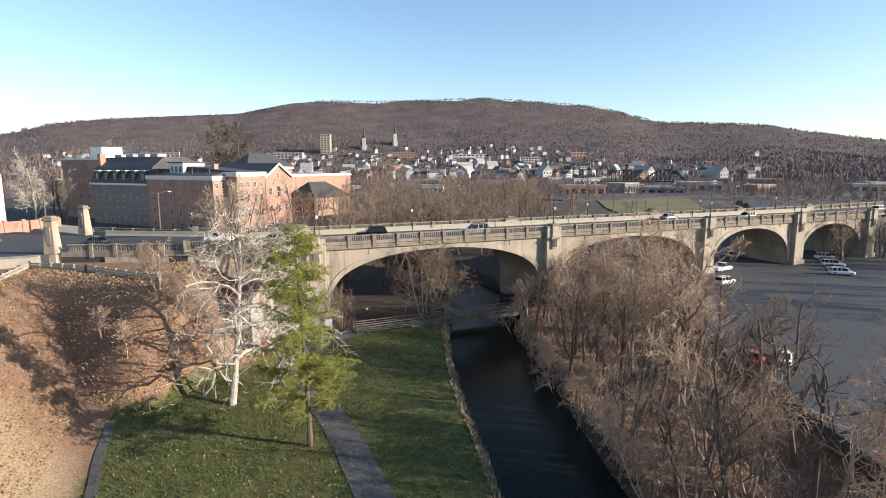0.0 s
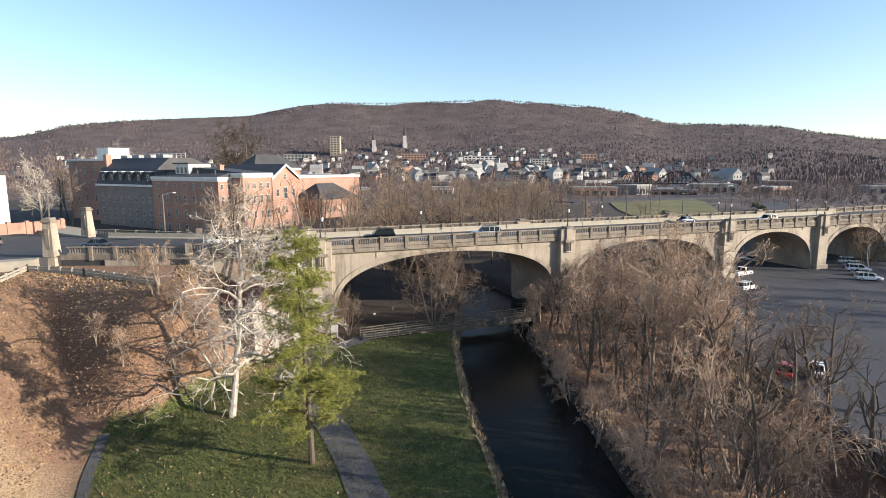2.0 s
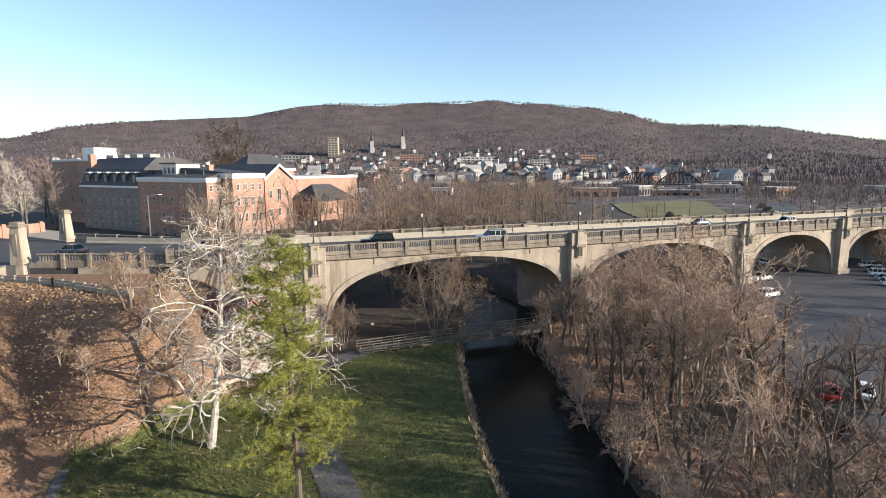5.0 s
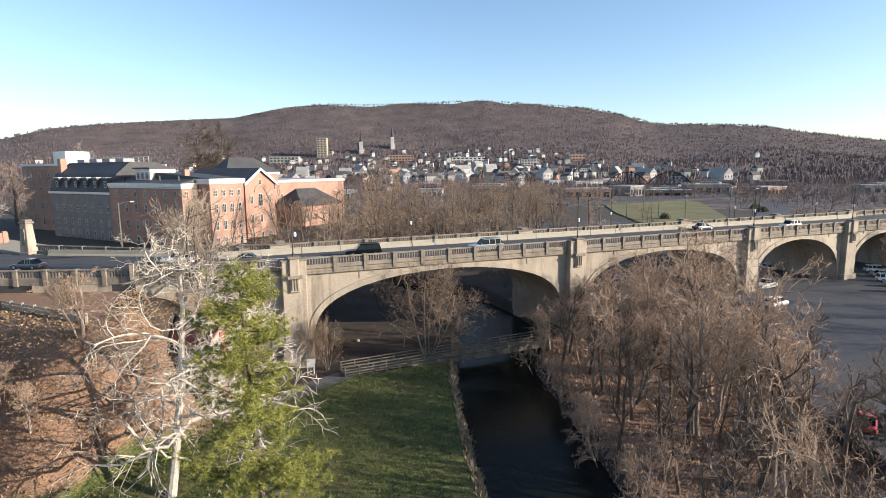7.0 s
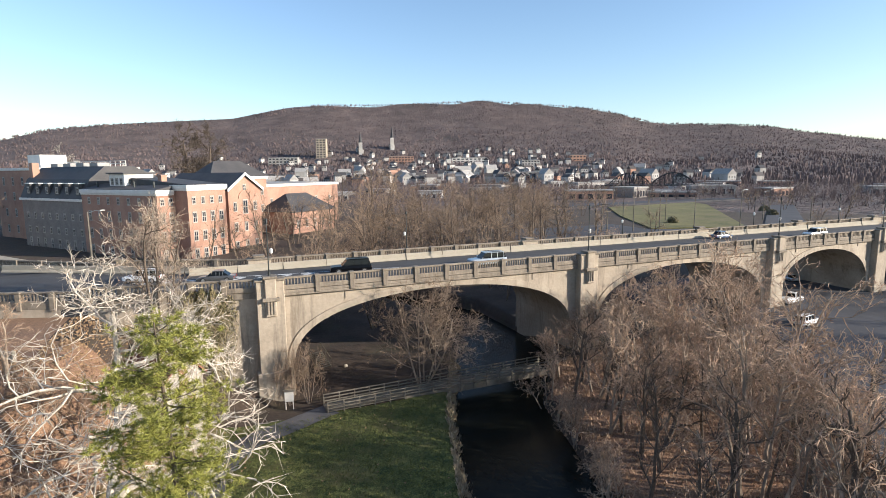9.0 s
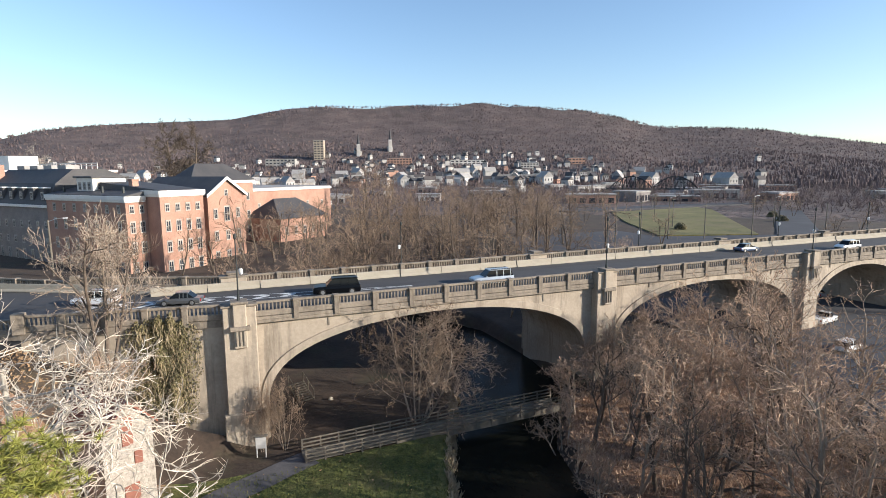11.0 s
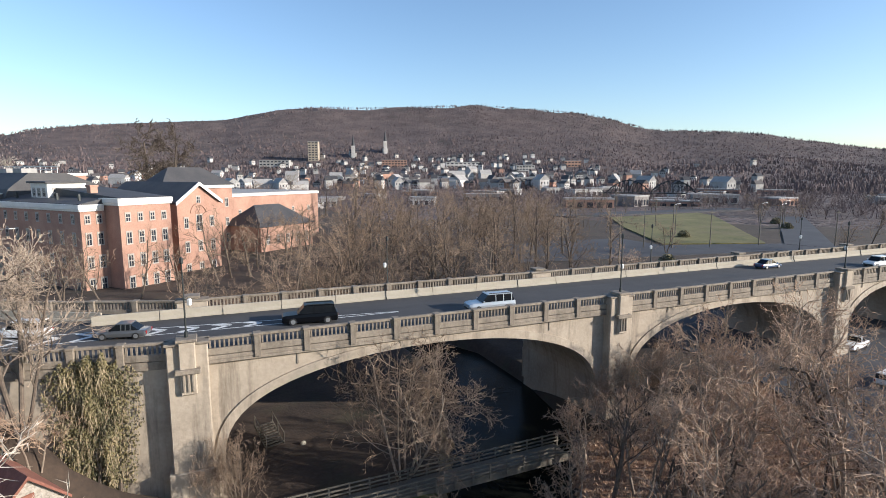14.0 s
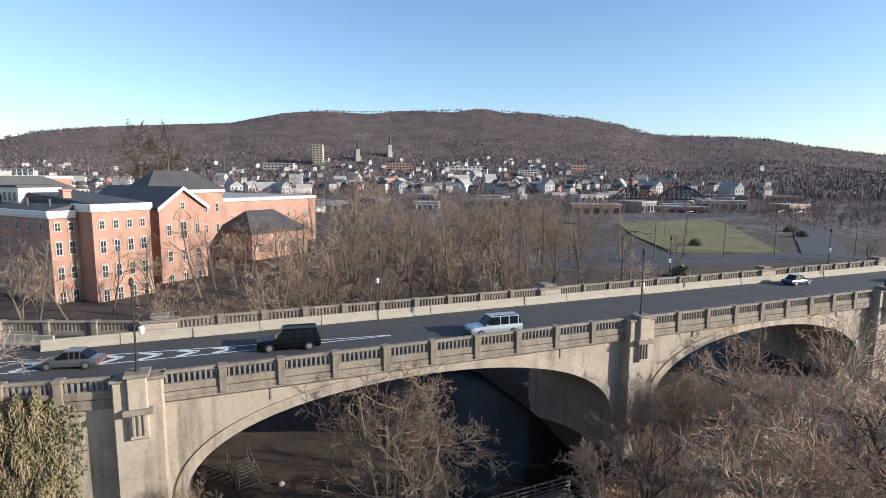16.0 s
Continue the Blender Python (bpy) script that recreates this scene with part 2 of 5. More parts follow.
def extrude_profile(bm, pts, y0, y1, m=None):
    """A polygon in x and z, drawn along y."""
    a = [bm.verts.new((x, y0, z)) for x, z in pts]
    b = [bm.verts.new((x, y1, z)) for x, z in pts]
    n = len(pts)
    for i in range(n):
        bm.faces.new((a[i], a[(i + 1) % n], b[(i + 1) % n], b[i]))
    bm.faces.new(a[::-1])
    bm.faces.new(b)
    if m is not None:
        bmesh.ops.transform(bm, matrix=m, verts=a + b)


def tube(bm, pts, radii, sides=6, cap=True):
    rings = []
    for i, p in enumerate(pts):
        d = (Vector(pts[min(i + 1, len(pts) - 1)]) - Vector(pts[max(i - 1, 0)])).normalized()
        a = d.orthogonal().normalized()
        c = d.cross(a)
        rings.append([bm.verts.new(Vector(p) + radii[i] * (math.cos(k * math.tau / sides) * a + math.sin(k * math.tau / sides) * c)) for k in range(sides)])
    for r, s in zip(rings, rings[1:]):
        for k in range(sides):
            bm.faces.new((r[k], r[(k + 1) % sides], s[(k + 1) % sides], s[k]))
    if cap:
        bm.faces.new(rings[-1])
        bm.faces.new(rings[0][::-1])


def ellipse_arch(x0, x1, z0, rise, n=40):
    c, a = (x0 + x1) / 2, (x1 - x0) / 2
    return [(c - a * math.cos(math.pi * i / n), z0 + rise * math.sin(math.pi * i / n) ** 0.66) for i in range(n + 1)]


def smooth(a, b, v):
    v = min(max((v - a) / (b - a), 0.0), 1.0)
    return v * v * (3 - 2 * v)


def table(v, keys):
    if v <= keys[0][0]:
        return keys[0][1]
    for (a, p), (b, q) in zip(keys, keys[1:]):
        if v <= b:
            return p + (q - p) * (v - a) / (b - a)
    return keys[-1][1]


# ---------------------------------------------------------------- ground
WEST_BANK = [(-160, -27), (-100, -9), (-49, 6.6), (-30, 11.5), (-11, 17.9), (2, 24), (14, 28.5), (30, 31), (48, 24), (70, 4), (150, -60)]
EAST_BANK = [(-160, -10), (-100, 4), (-49, 18), (-30, 24.5), (-11, 30), (2, 40), (14, 42), (30, 42), (48, 34), (70, 13), (150, -50)]
EDGE = [(-300, -140), (-41, -140), (-40.5, -9), (-39.5, 5), (-31, -1), (-20.5, -12.6), (-18.5, -11), (-18.5, 5.5), (-4, 5), (-4, 14), (-10, 26), (6, 40), (30, 90), (60, 150), (40, 320), (-300, 320)]
RIDGE = [(-60, 1.35), (-30, 1.75), (-16.3, 2.55), (-14.4, 3.20), (-12.5, 3.70), (-8.4, 4.20), (-3.9, 4.55), (2, 4.95), (4.1, 5.45), (7.3, 6.15), (10.5, 6.45), (15, 6.45), (18.4, 6.55), (23, 6.70), (26.4, 6.80), (30.4, 6.45), (34.3, 6.10), (37.5, 5.70), (40.2, 5.00), (42.8, 4.15), (47.2, 3.95), (51.7, 3.60), (56, 2.75), (60.5, 2.00), (70, 1.65), (90, 1.55), (140, 1.35)]


def polygon_distance(x, y, pts):
    inside, best = False, 1e9
    for (ax, ay), (bx, by) in zip(pts, pts[1:] + pts[:1]):
        if (ay > y) != (by > y) and x < (bx - ax) * (y - ay) / (by - ay) + ax:
            inside = not inside
        dx, dy = bx - ax, by - ay
        t = min(max(((x - ax) * dx + (y - ay) * dy) / (dx * dx + dy * dy), 0), 1)
        best = min(best, math.hypot(x - ax - t * dx, y - ay - t * dy))
    return -best if inside else best


def ground_z(x, y):
    """Height of the land."""
    rho = math.hypot(x + 13, y + 87)
    low = -1.5 + 2.4 * smooth(34, 62, x - 0.12 * y) + 1.8 * smooth(14, 60, y)
    low += 0.12 * noise.noise((x * 0.15, y * 0.15, 0))
    low += (8.6 - low) * smooth(-2.5, -15.5, x) * smooth(-8, -1, y) * (1 - smooth(14, 20, y)) * (1 - smooth(2, 6, x))
    w, e = table(y, WEST_BANK), table(y, EAST_BANK)
    w += 0.7 * noise.noise((y * 0.45, 2.0, 0)) + 0.35 * noise.noise((y * 1.3, 5.0, 0))
    if y < 62:
        inside = min(x - w, e - x)
        low -= (low + 3.8) * smooth(-1.0, 1.3, inside)
    if rho < 700:
        d = polygon_distance(x, y, EDGE)
        if d < 22:
            run = 15.0 if y < 0 and x < -18.5 else (3.0 if -19 < x < 10 and y < 20 else 14.0)
            if y < 0:
                run = 15.0 - 7.0 * smooth(-25, -16, x)
            top = 10.0 if y < 18 else 9.6
            low += (top - low) * (1 - smooth(0.0, run, d))
    if rho > 320:
        az = math.degrees(math.atan2(x + 13, y + 87))
        peak = 24 + 2300 * math.tan(radians(table(az, RIDGE)))
        f = min(max((rho - 420) / 1880, 0), 1.0)
        rise = f ** 3.0
        if rho > 2300:
            rise = 1 - 0.9 * smooth(2300, 4200, rho)
        low += (peak - low) * rise
        low += 14 * smooth(700, 1500, rho) * noise.noise((x * 0.004, y * 0.004, 3)) * (1 - smooth(1800, 2300, rho))
    return low


def axis(a, b, step, far, grow=1.055):
    mid = list(np.arange(a, b + 1e-6, step))
    out, s, v = [], step, b
    while v < far[1]:
        s *= grow
        v += s
        out.append(v)
    back, s, v = [], step, a
    while v > far[0]:
        s *= grow
        v -= s
        back.append(v)
    return back[::-1] + mid + out


def build_ground():
    xs, ys = axis(-48, 60, 0.75, (-3200, 4600)), axis(-72, 22, 0.75, (-1200, 4300))
    nx = len(xs)
    verts = [(x, y, ground_z(x, y)) for y in ys for x in xs]
    faces, mi = [], []
    for j in range(len(ys) - 1):
        for i in range(nx - 1):
            faces.append((j * nx + i, j * nx + i + 1, (j + 1) * nx + i + 1, (j + 1) * nx + i))
            x, y = (xs[i] + xs[i + 1]) / 2, (ys[j] + ys[j + 1]) / 2
            wob = 2.2 * noise.noise((x * 0.25, y * 0.25, 7))
            if math.hypot(x + 13, y + 87) > 330:
                k = 2
            elif (y < -6 + 0.5 * wob and x < table(y, WEST_BANK) - 0.3) or (y < 12 and x < -20) or (y < -3 and table(y, EAST_BANK) + 0.5 < x < 70):
                k = 0
            else:
                k = 1
            mi.append(k)
    me = bpy.data.meshes.new("ground")
    me.from_pydata(verts, [], faces)
    leaf, oak = [], []
    for x, y, z in verts:
        wob = 2.2 * noise.noise((x * 0.2, y * 0.2, 7))
        high = max(smooth(-1.1, 0.7, z + 0.3 * wob), smooth(-23.5, -27, x + wob)) * smooth(-9, -13, x)
        if y > -7 and x < -20:
            high = 1.0 if x > -39 else 0.1
        leaf.append(max(high, 0.9 * smooth(-19, -11, y) * smooth(-5.5, -8, x)))
        if x > table(y, EAST_BANK):
            leaf[-1] = 1.1
        oak.append(1.2 if leaf[-1] == 1.1 else smooth(-44, -26, y + 0.5 * x + 13 + wob))
    for name, values in (("leaf", leaf), ("oak", oak)):
        me.attributes.new(name, "FLOAT", "POINT").data.foreach_set("value", values)
    for k in ("bank", "dirt", "woods"):
        me.materials.append(M[k])
    me.polygons.foreach_set("material_index", mi)
    me.polygons.foreach_set("use_smooth", [True] * len(faces))
    ob = new("ground", me)
    return tagged(ob, "grassy creek bank, leaf-covered slope and wooded hills", "ground", kind="structure")


build_ground()
bm = bmesh.new()
ys = [-110, -80, -60, -49, -38, -30, -20, -11, -4, 2, 8, 14, 22, 30, 40, 48, 60]
lo = [(bm.verts.new((table(y, WEST_BANK) - 1.5, y, -2.75)), bm.verts.new((table(y, EAST_BANK) + 1.5, y, -2.75))) for y in ys]
for a, b in zip(lo, lo[1:]):
    bm.faces.new((a[0], a[1], b[1], b[0]))
tagged(link("water", bm, "water"), "dark slow creek water between the banks", "water", kind="structure")

# paved lot beside the creek, with its kerb
bm = bmesh.new()
prism(bm, [(30, -70), (34, -61), (42, -43), (49.5, -29), (60, -12), (64.5, -2), (66, 30), (150, 40), (165, -10), (140, -70), (80, -90)], -0.5, 1.15)
tagged(link("parking_lot", bm, "lot"), "weathered grey asphalt parking lot by the creek", "parking lot", kind="structure")

# ---------------------------------------------------------------- the bridge
DECK, RAIL = 11.75, 13.15
PIERS = [0.0, 44.0, 83.3, 111.7, 138.0]
WIDE = 16.0
bridge = thing("arch_bridge", "weathered tan concrete arch bridge with balustrades over the creek", "bridge")
for a, b in zip(PIERS, PIERS[1:]):
    x0, x1 = a + 2.4, b - 2.4
    arch = ellipse_arch(x0, x1, 1.3, 8.85)
    bm = bmesh.new()
    extrude_profile(bm, [(a, -4), (x0, -4)] + arch + [(x1, -4), (b, -4), (b, DECK - 0.15), (a, DECK - 0.15)], 0.35, WIDE - 0.35)
    part("arch_span", bm, "concrete", bridge)
    for y0, y1 in ((0.2, 0.5), (WIDE - 0.5, WIDE - 0.2)):
        bm = bmesh.new()
        outer = ellipse_arch(x0 - 0.75, x1 + 0.75, 1.3, 9.7)
        extrude_profile(bm, arch + outer[::-1], y0, y1)
        part("arch_ring", bm, "concrete", bridge)
    for k in (0.2, 0.33, 0.67, 0.8):
        xj = a + (b - a) * k
        zj = max(z for x, z in ellipse_arch(x0 - 0.75, x1 + 0.75, 1.3, 9.7) if abs(x - xj) < 2.5)
        part("drip_joint", boxes((xj - 0.09, xj + 0.09, 0.27, 0.4, zj + 0.1, DECK - 0.85), bevel=0.02), "concrete_dark", bridge)
    # moulded course under the balustrade
    for y0, y1 in ((-0.12, 0.5), (WIDE - 0.5, WIDE + 0.12)):
        part("cornice", boxes((a + 1.3, b - 1.3, y0, y1, DECK - 0.55, DECK - 0.2), (a + 1.3, b - 1.3, y0 + 0.1 * (y0 > 0), y1 - 0.1 * (y0 < 0), DECK - 0.85, DECK - 0.55), bevel=0.04), "concrete_dark", bridge)


def pilaster(x, side):
    y = 0.0 if side < 0 else WIDE
    f = -1 if side < 0 else 1

    def yy(p, q):
        return sorted((y + f * p, y + f * q))
    bm = boxes((x - 1.55, x + 1.55, *yy(-0.6, 0.8), -4, RAIL - 0.25), (x - 0.62, x + 0.62, *yy(-0.2, 1.15), DECK - 2.9, RAIL + 0.1), (x - 1.9, x + 1.9, *yy(-0.6, 1.05), -4, 2.2), bevel=0.08)
    p = part("pilaster", bm, "concrete", bridge)
    part("pilaster_cap", boxes((x - 0.8, x + 0.8, *yy(-0.4, 1.3), RAIL + 0.1, RAIL + 0.35), (x - 1.7, x + 1.7, *yy(-0.7, 0.92), RAIL - 0.25, RAIL - 0.02), bevel=0.05), "concrete_dark", bridge)
    part("pilaster_band", boxes((x - 0.95, x + 0.95, *yy(0.3, 1.42), DECK - 1.1, DECK - 0.7), bevel=0.05), "concrete_dark", bridge)
    part("pilaster_fluting", boxes(*[(x + d - 0.09, x + d + 0.09, *yy(1.1, 1.26), DECK - 2.6, DECK - 1.1) for d in (-0.34, 0, 0.34)], bevel=0.03), "concrete_dark", bridge)


for px_ in PIERS:
    pilaster(px_, -1)
    pilaster(px_, 1)

# balustrades: posts, rails and balusters bay by bay
bm = boxes((-0.075, 0.075, -0.08, 0.08, 0.0, 0.62), bevel=0.02)
BALUSTER = link("baluster", bm, "concrete_dark").data
bpy.data.objects.remove(bpy.data.objects["baluster"])
bm = boxes((-0.27, 0.27, -0.36, 0.36, -0.45, 1.55), (-0.33, 0.33, -0.42, 0.42, 1.42, 1.62), bevel=0.03)
POST = link("baluster_post", bm, "concrete_dark").data
bpy.data.objects.remove(bpy.data.objects["baluster_post"])


def balustrade(parent, ax, ay, bx, by, z, bays, single):
    length = math.hypot(bx - ax, by - ay)
    m = Matrix.Translation((ax, ay, z)) @ Matrix.Rotation(math.atan2(by - ay, bx - ax), 4, "Z")
    step = length / bays
    part("rail", boxes((0, length, -0.2, 0.2, 1.14, 1.38), (0, length, -0.18, 0.18, -0.15, 0.42), bevel=0.04, m=m), "concrete_dark", parent)
    rest = bmesh.new()
    for i in range(bays + 1):
        if 0 < i < bays:
            o = new("baluster_post", POST)
            o.parent, o.matrix_basis = parent, m @ Matrix.Translation((i * step, 0, -0.2))
        if i < bays:
            n = max(3, int((step - 0.6) / 0.34))
            for k in range(n):
                u = i * step + 0.42 + (step - 0.84) * k / (n - 1)
                if single:
                    o = new("baluster", BALUSTER)
                    o.parent, o.matrix_basis = parent, m @ Matrix.Translation((u, 0, 0.47))
                else:
                    box(rest, u - 0.075, u + 0.075, -0.08, 0.08, 0.42, 1.14, m=m)
    if single:
        rest.free()
    else:
        o = part("balustrade_infill", rest, "concrete_dark", parent)
        o["kind"] = "stuff"


for i, (a, b) in enumerate(zip(PIERS, PIERS[1:])):
    bays = max(5, round((b - a) / 4.3))
    balustrade(bridge, a + 1.3, 0.1, b - 1.3, 0.1, DECK, bays, i < 2)
    balustrade(bridge, a + 1.3, WIDE - 0.1, b - 1.3, WIDE - 0.1, DECK, bays, False)

balustrade(bridge, 139.3, 0.1, 180, 1.8, DECK, 8, False)
balustrade(bridge, 139.3, WIDE - 0.1, 176, 18.8, DECK, 8, False)
# carriageway on the bridge and its approaches
bm = bmesh.new()
prism(bm, [(138.5, 0.3), (138.5, WIDE - 0.3), (0, WIDE - 0.3), (-18, 22.3), (-18.5, 2.8), (0, 0.3)], DECK - 0.9, DECK)
prism(bm, [(138.5, 0.3), (180, 2), (245, 20), (238, 44), (176, 19), (138.5, WIDE - 0.3)], 0.0, DECK)
near = [(-18.5, 2.8, DECK), (-27, 6.0, 11.9), (-36, 9.2, 11.4), (-60, 6, 10.6), (-140, 4, 10.35)]
far = [(-18, 22.3, DECK), (-27, 29, 11.7), (-37, 36, 11.0), (-60, 60, 10.5), (-140, 84, 10.35)]
rows = [[bm.verts.new(q) for q in (a, b, (b[0], b[1], b[2] - 2.2), (a[0], a[1], a[2] - 2.2))] for a, b in zip(near, far)]
for a, b in zip(rows, rows[1:]):
    for k in range(4):
        bm.faces.new((a[k], a[(k + 1) % 4], b[(k + 1) % 4], b[k]))
tagged(link("road", bm, "asphalt"), "worn dark asphalt roadway across the bridge", "road", kind="structure")
# approach walls, balustrades and gate pillars west of the arches
approach = thing("approach_wall", "stained concrete retaining wall carrying the bridge approach", "retaining wall")
bm = bmesh.new()
prism(bm, [(-30, 6.8), (-18.5, 2.9), (-1.2, 0.25), (-1.2, 2.5), (-18.5, 5.2), (-30, 9.0)], -4, DECK - 0.9)
part("wall", bm, "concrete", approach)
bm = bmesh.new()
prism(bm, [(-36, 9.2), (-18.5, 2.7), (-1.2, 0.0), (-1.2, 0.5), (-18.5, 3.2), (-36, 9.7)], DECK - 0.88, DECK - 0.2)
part("cornice", bm, "concrete_dark", approach)
balustrade(approach, -1.4, 0.15, -18.5, 2.95, DECK, 5, False)
balustrade(approach, -18.5, 2.95, -35, 9.0, DECK - 0.35, 5, False)
balustrade(approach, -1.4, WIDE - 0.1, -18, 22.3, DECK, 4, False)
balustrade(approach, -18, 22.3, -36.5, 35.6, DECK - 0.45, 5, False)
approach_posts = boxes((-19.0, -18.0, 2.4, 3.4, DECK - 0.3, RAIL + 0.2), (-18.5, -17.5, 21.8, 22.8, DECK - 0.3, RAIL + 0.2), bevel=0.05)
part("post", approach_posts, "concrete_dark", approach)


def gate_pillar(x, y, turn, top):
    t = thing("gate_pillar", "tall tapered tan concrete gate pillar with a moulded cap", "pillar", "bridge gate pillars", pose(x, y, 10.0, 0, 0, turn))
    h = top - 10.0
    bm = bmesh.new()
    for z0, z1, w0, w1 in ((0, 1.3, 1.1, 1.05), (1.3, h * 0.9, 0.88, 0.62)):
        lo = [bm.verts.new((a * w0, b * w0, z0)) for a, b in ((-1, -1), (1, -1), (1, 1), (-1, 1))]
        hi = [bm.verts.new((a * w1, b * w1, z1)) for a, b in ((-1, -1), (1, -1), (1, 1), (-1, 1))]
        for k in range(4):
            bm.faces.new((lo[k], lo[(k + 1) % 4], hi[(k + 1) % 4], hi[k]))
        bm.faces.new(hi)
        bm.faces.new(lo[::-1])
    bmesh.ops.bevel(bm, geom=bm.edges[:], offset=0.06, segments=1, affect="EDGES")
    part("shaft", bm, "concrete", t)
    part("panel", boxes((-0.32, 0.32, -0.82, -0.6, 1.8, h * 0.78), bevel=0.03), "concrete_dark", t)
    part("cap", boxes((-0.8, 0.8, -0.8, 0.8, h * 0.9, h * 0.95), (-0.62, 0.62, -0.62, 0.62, h * 0.95, h), bevel=0.05), "concrete_dark", t)


gate_pillar(-37.1, 10.0, -22, 17.0)
gate_pillar(-38.4, 38.5, -35, 16.7)

# concrete barrier segments and the footway behind them
barrier = thing("traffic_barrier", "pale concrete barrier segments between roadway and footway", "barrier")
bm = bmesh.new()
extrude_profile(bm, [(-0.3, 0), (0.3, 0), (0.3, 0.12), (0.14, 0.35), (0.1, 0.95), (-0.1, 0.95), (-0.14, 0.35), (-0.3, 0.12)], -2.96, 2.96)
seg = link("barrier_segment", bm, "concrete_pale")
seg.parent, seg.matrix_basis = barrier, pose(-6, 13.6, DECK, 0, 0, 90)
for i in range(1, 24):
    again(seg, barrier, pose(-6 + 6 * i, 13.6 + 0.05 * math.sin(i * 2.1), DECK, 0, 0, 90 + 0.6 * math.sin(i * 1.7)))
for i in range(1, 6):
    again(seg, barrier, pose(-6 - 4.9 * i, 13.6 + 2.6 * i, DECK, 0, 0, 90 - 28))
tagged(link("pavement", boxes((0, 138, 14.0, 15.8, DECK - 0.3, DECK + 0.14), (0, 138, 0.3, 1.1, DECK - 0.3, DECK + 0.14), bevel=0.02), "concrete_dark"), "concrete footway along the bridge parapet", "pavement", kind="structure")

bm = bmesh.new()
prism(bm, [(-37, 36.4), (-20, 24.5), (-19, 27.5), (-34, 44), (-50, 66), (-58, 64)], 8.5, 11.0)
prism(bm, [(-140, 2), (-60, 4), (-38.5, 7.0), (-38.5, 9.4), (-60, 7), (-140, 5.5)], 8.5, 11.35)
tagged(link("pavement", bm, "concrete_pale"), "pale concrete pavement by the western street", "pavement", kind="structure")

# white lane markings: a hatched wedge that narrows to one line
bm = bmesh.new()


def stripe(a, b, w):
    d = (Vector(b) - Vector(a)).normalized()
    n = Vector((-d.y, d.x)) * w / 2
    z = DECK + 0.006
    bm.faces.new([bm.verts.new((*p, z)) for p in (Vector(a) - n, Vector(b) - n, Vector(b) + n, Vector(a) + n)])


stripe((-16, 11.9), (7.5, 8.9), 0.16)
stripe((-16, 8.4), (7.5, 7.3), 0.16)
stripe((7.5, 8.9), (20.5, 7.3), 0.16)
stripe((7.5, 7.3), (20.5, 7.15), 0.16)
for k in range(8):
    x = -15.5 + 2.9 * k
    up, dn = 11.9 - (x + 16) * 0.128, 8.4 - (x + 16) * 0.047
    mid = (up + dn) / 2
    stripe((x, up - 0.15), (x + 1.7, mid), 0.5)
    stripe((x + 1.55, mid), (x - 0.05, dn + 0.15), 0.5)
tagged(link("road_marking", bm, "paint"), "worn white hatched lane markings on asphalt", "road marking", kind="structure")

# ---------------------------------------------------------------- street lamps
def street_lamp(x, y, z, h, turn, group):
    t = thing("street_lamp", "slender black street lamp with a hanging lantern", "street lamp", group, pose(x, y, z, 0, 0, turn))
    bm = bmesh.new()
    tube(bm, [(0, 0, 0), (0, 0, 0.5), (0, 0, 0.55), (0, 0, h)], [0.16, 0.13, 0.075, 0.05], 8)
    part("pole", bm, "dark_metal", t)
    bm = bmesh.new()
    tube(bm, [(0, 0, h * 0.52), (0.28, 0, h * 0.56), (0.5, 0, h * 0.52)], [0.03, 0.03, 0.03], 5)
    part("arm", bm, "dark_metal", t)
    bm = bmesh.new()
    tube(bm, [(0.5, 0, h * 0.52 - 0.6), (0.5, 0, h * 0.52 - 0.5), (0.5, 0, h * 0.52 - 0.1), (0.5, 0, h * 0.52)], [0.08, 0.17, 0.2, 0.1], 8)
    part("lantern", bm, "lamp_glass", t, "milky glass lantern")
    bm = bmesh.new()
    tube(bm, [(0, 0, h), (0, 0, h + 0.12), (0, 0, h + 0.45), (0, 0, h + 0.6)], [0.08, 0.16, 0.14, 0.03], 8)
    part("finial", bm, "dark_metal", t)


for x in PIERS[:4]:
    street_lamp(x, -0.4, RAIL + 0.3, 6.0, 40, "lamps on the bridge piers")
for x in (22, 64, 98, 125):
    street_lamp(x, WIDE + 0.05, RAIL - 0.2, 5.4, 220, "lamps on the bridge piers")

# ---------------------------------------------------------------- the brick buildings on the terrace
UX, VX, CORNER = Vector((0.785, 0.62, 0)), Vector((-0.62, 0.785, 0)), Vector((-14.8, 44.0, 0))


def at_uv(u, v, z=0.0):
    return CORNER + UX * u + VX * v + Vector((0, 0, z))


FRAME_UV = Matrix((( UX.x, VX.x, 0, CORNER.x), (UX.y, VX.y, 0, CORNER.y), (0, 0, 1, 0), (0, 0, 0, 1)))


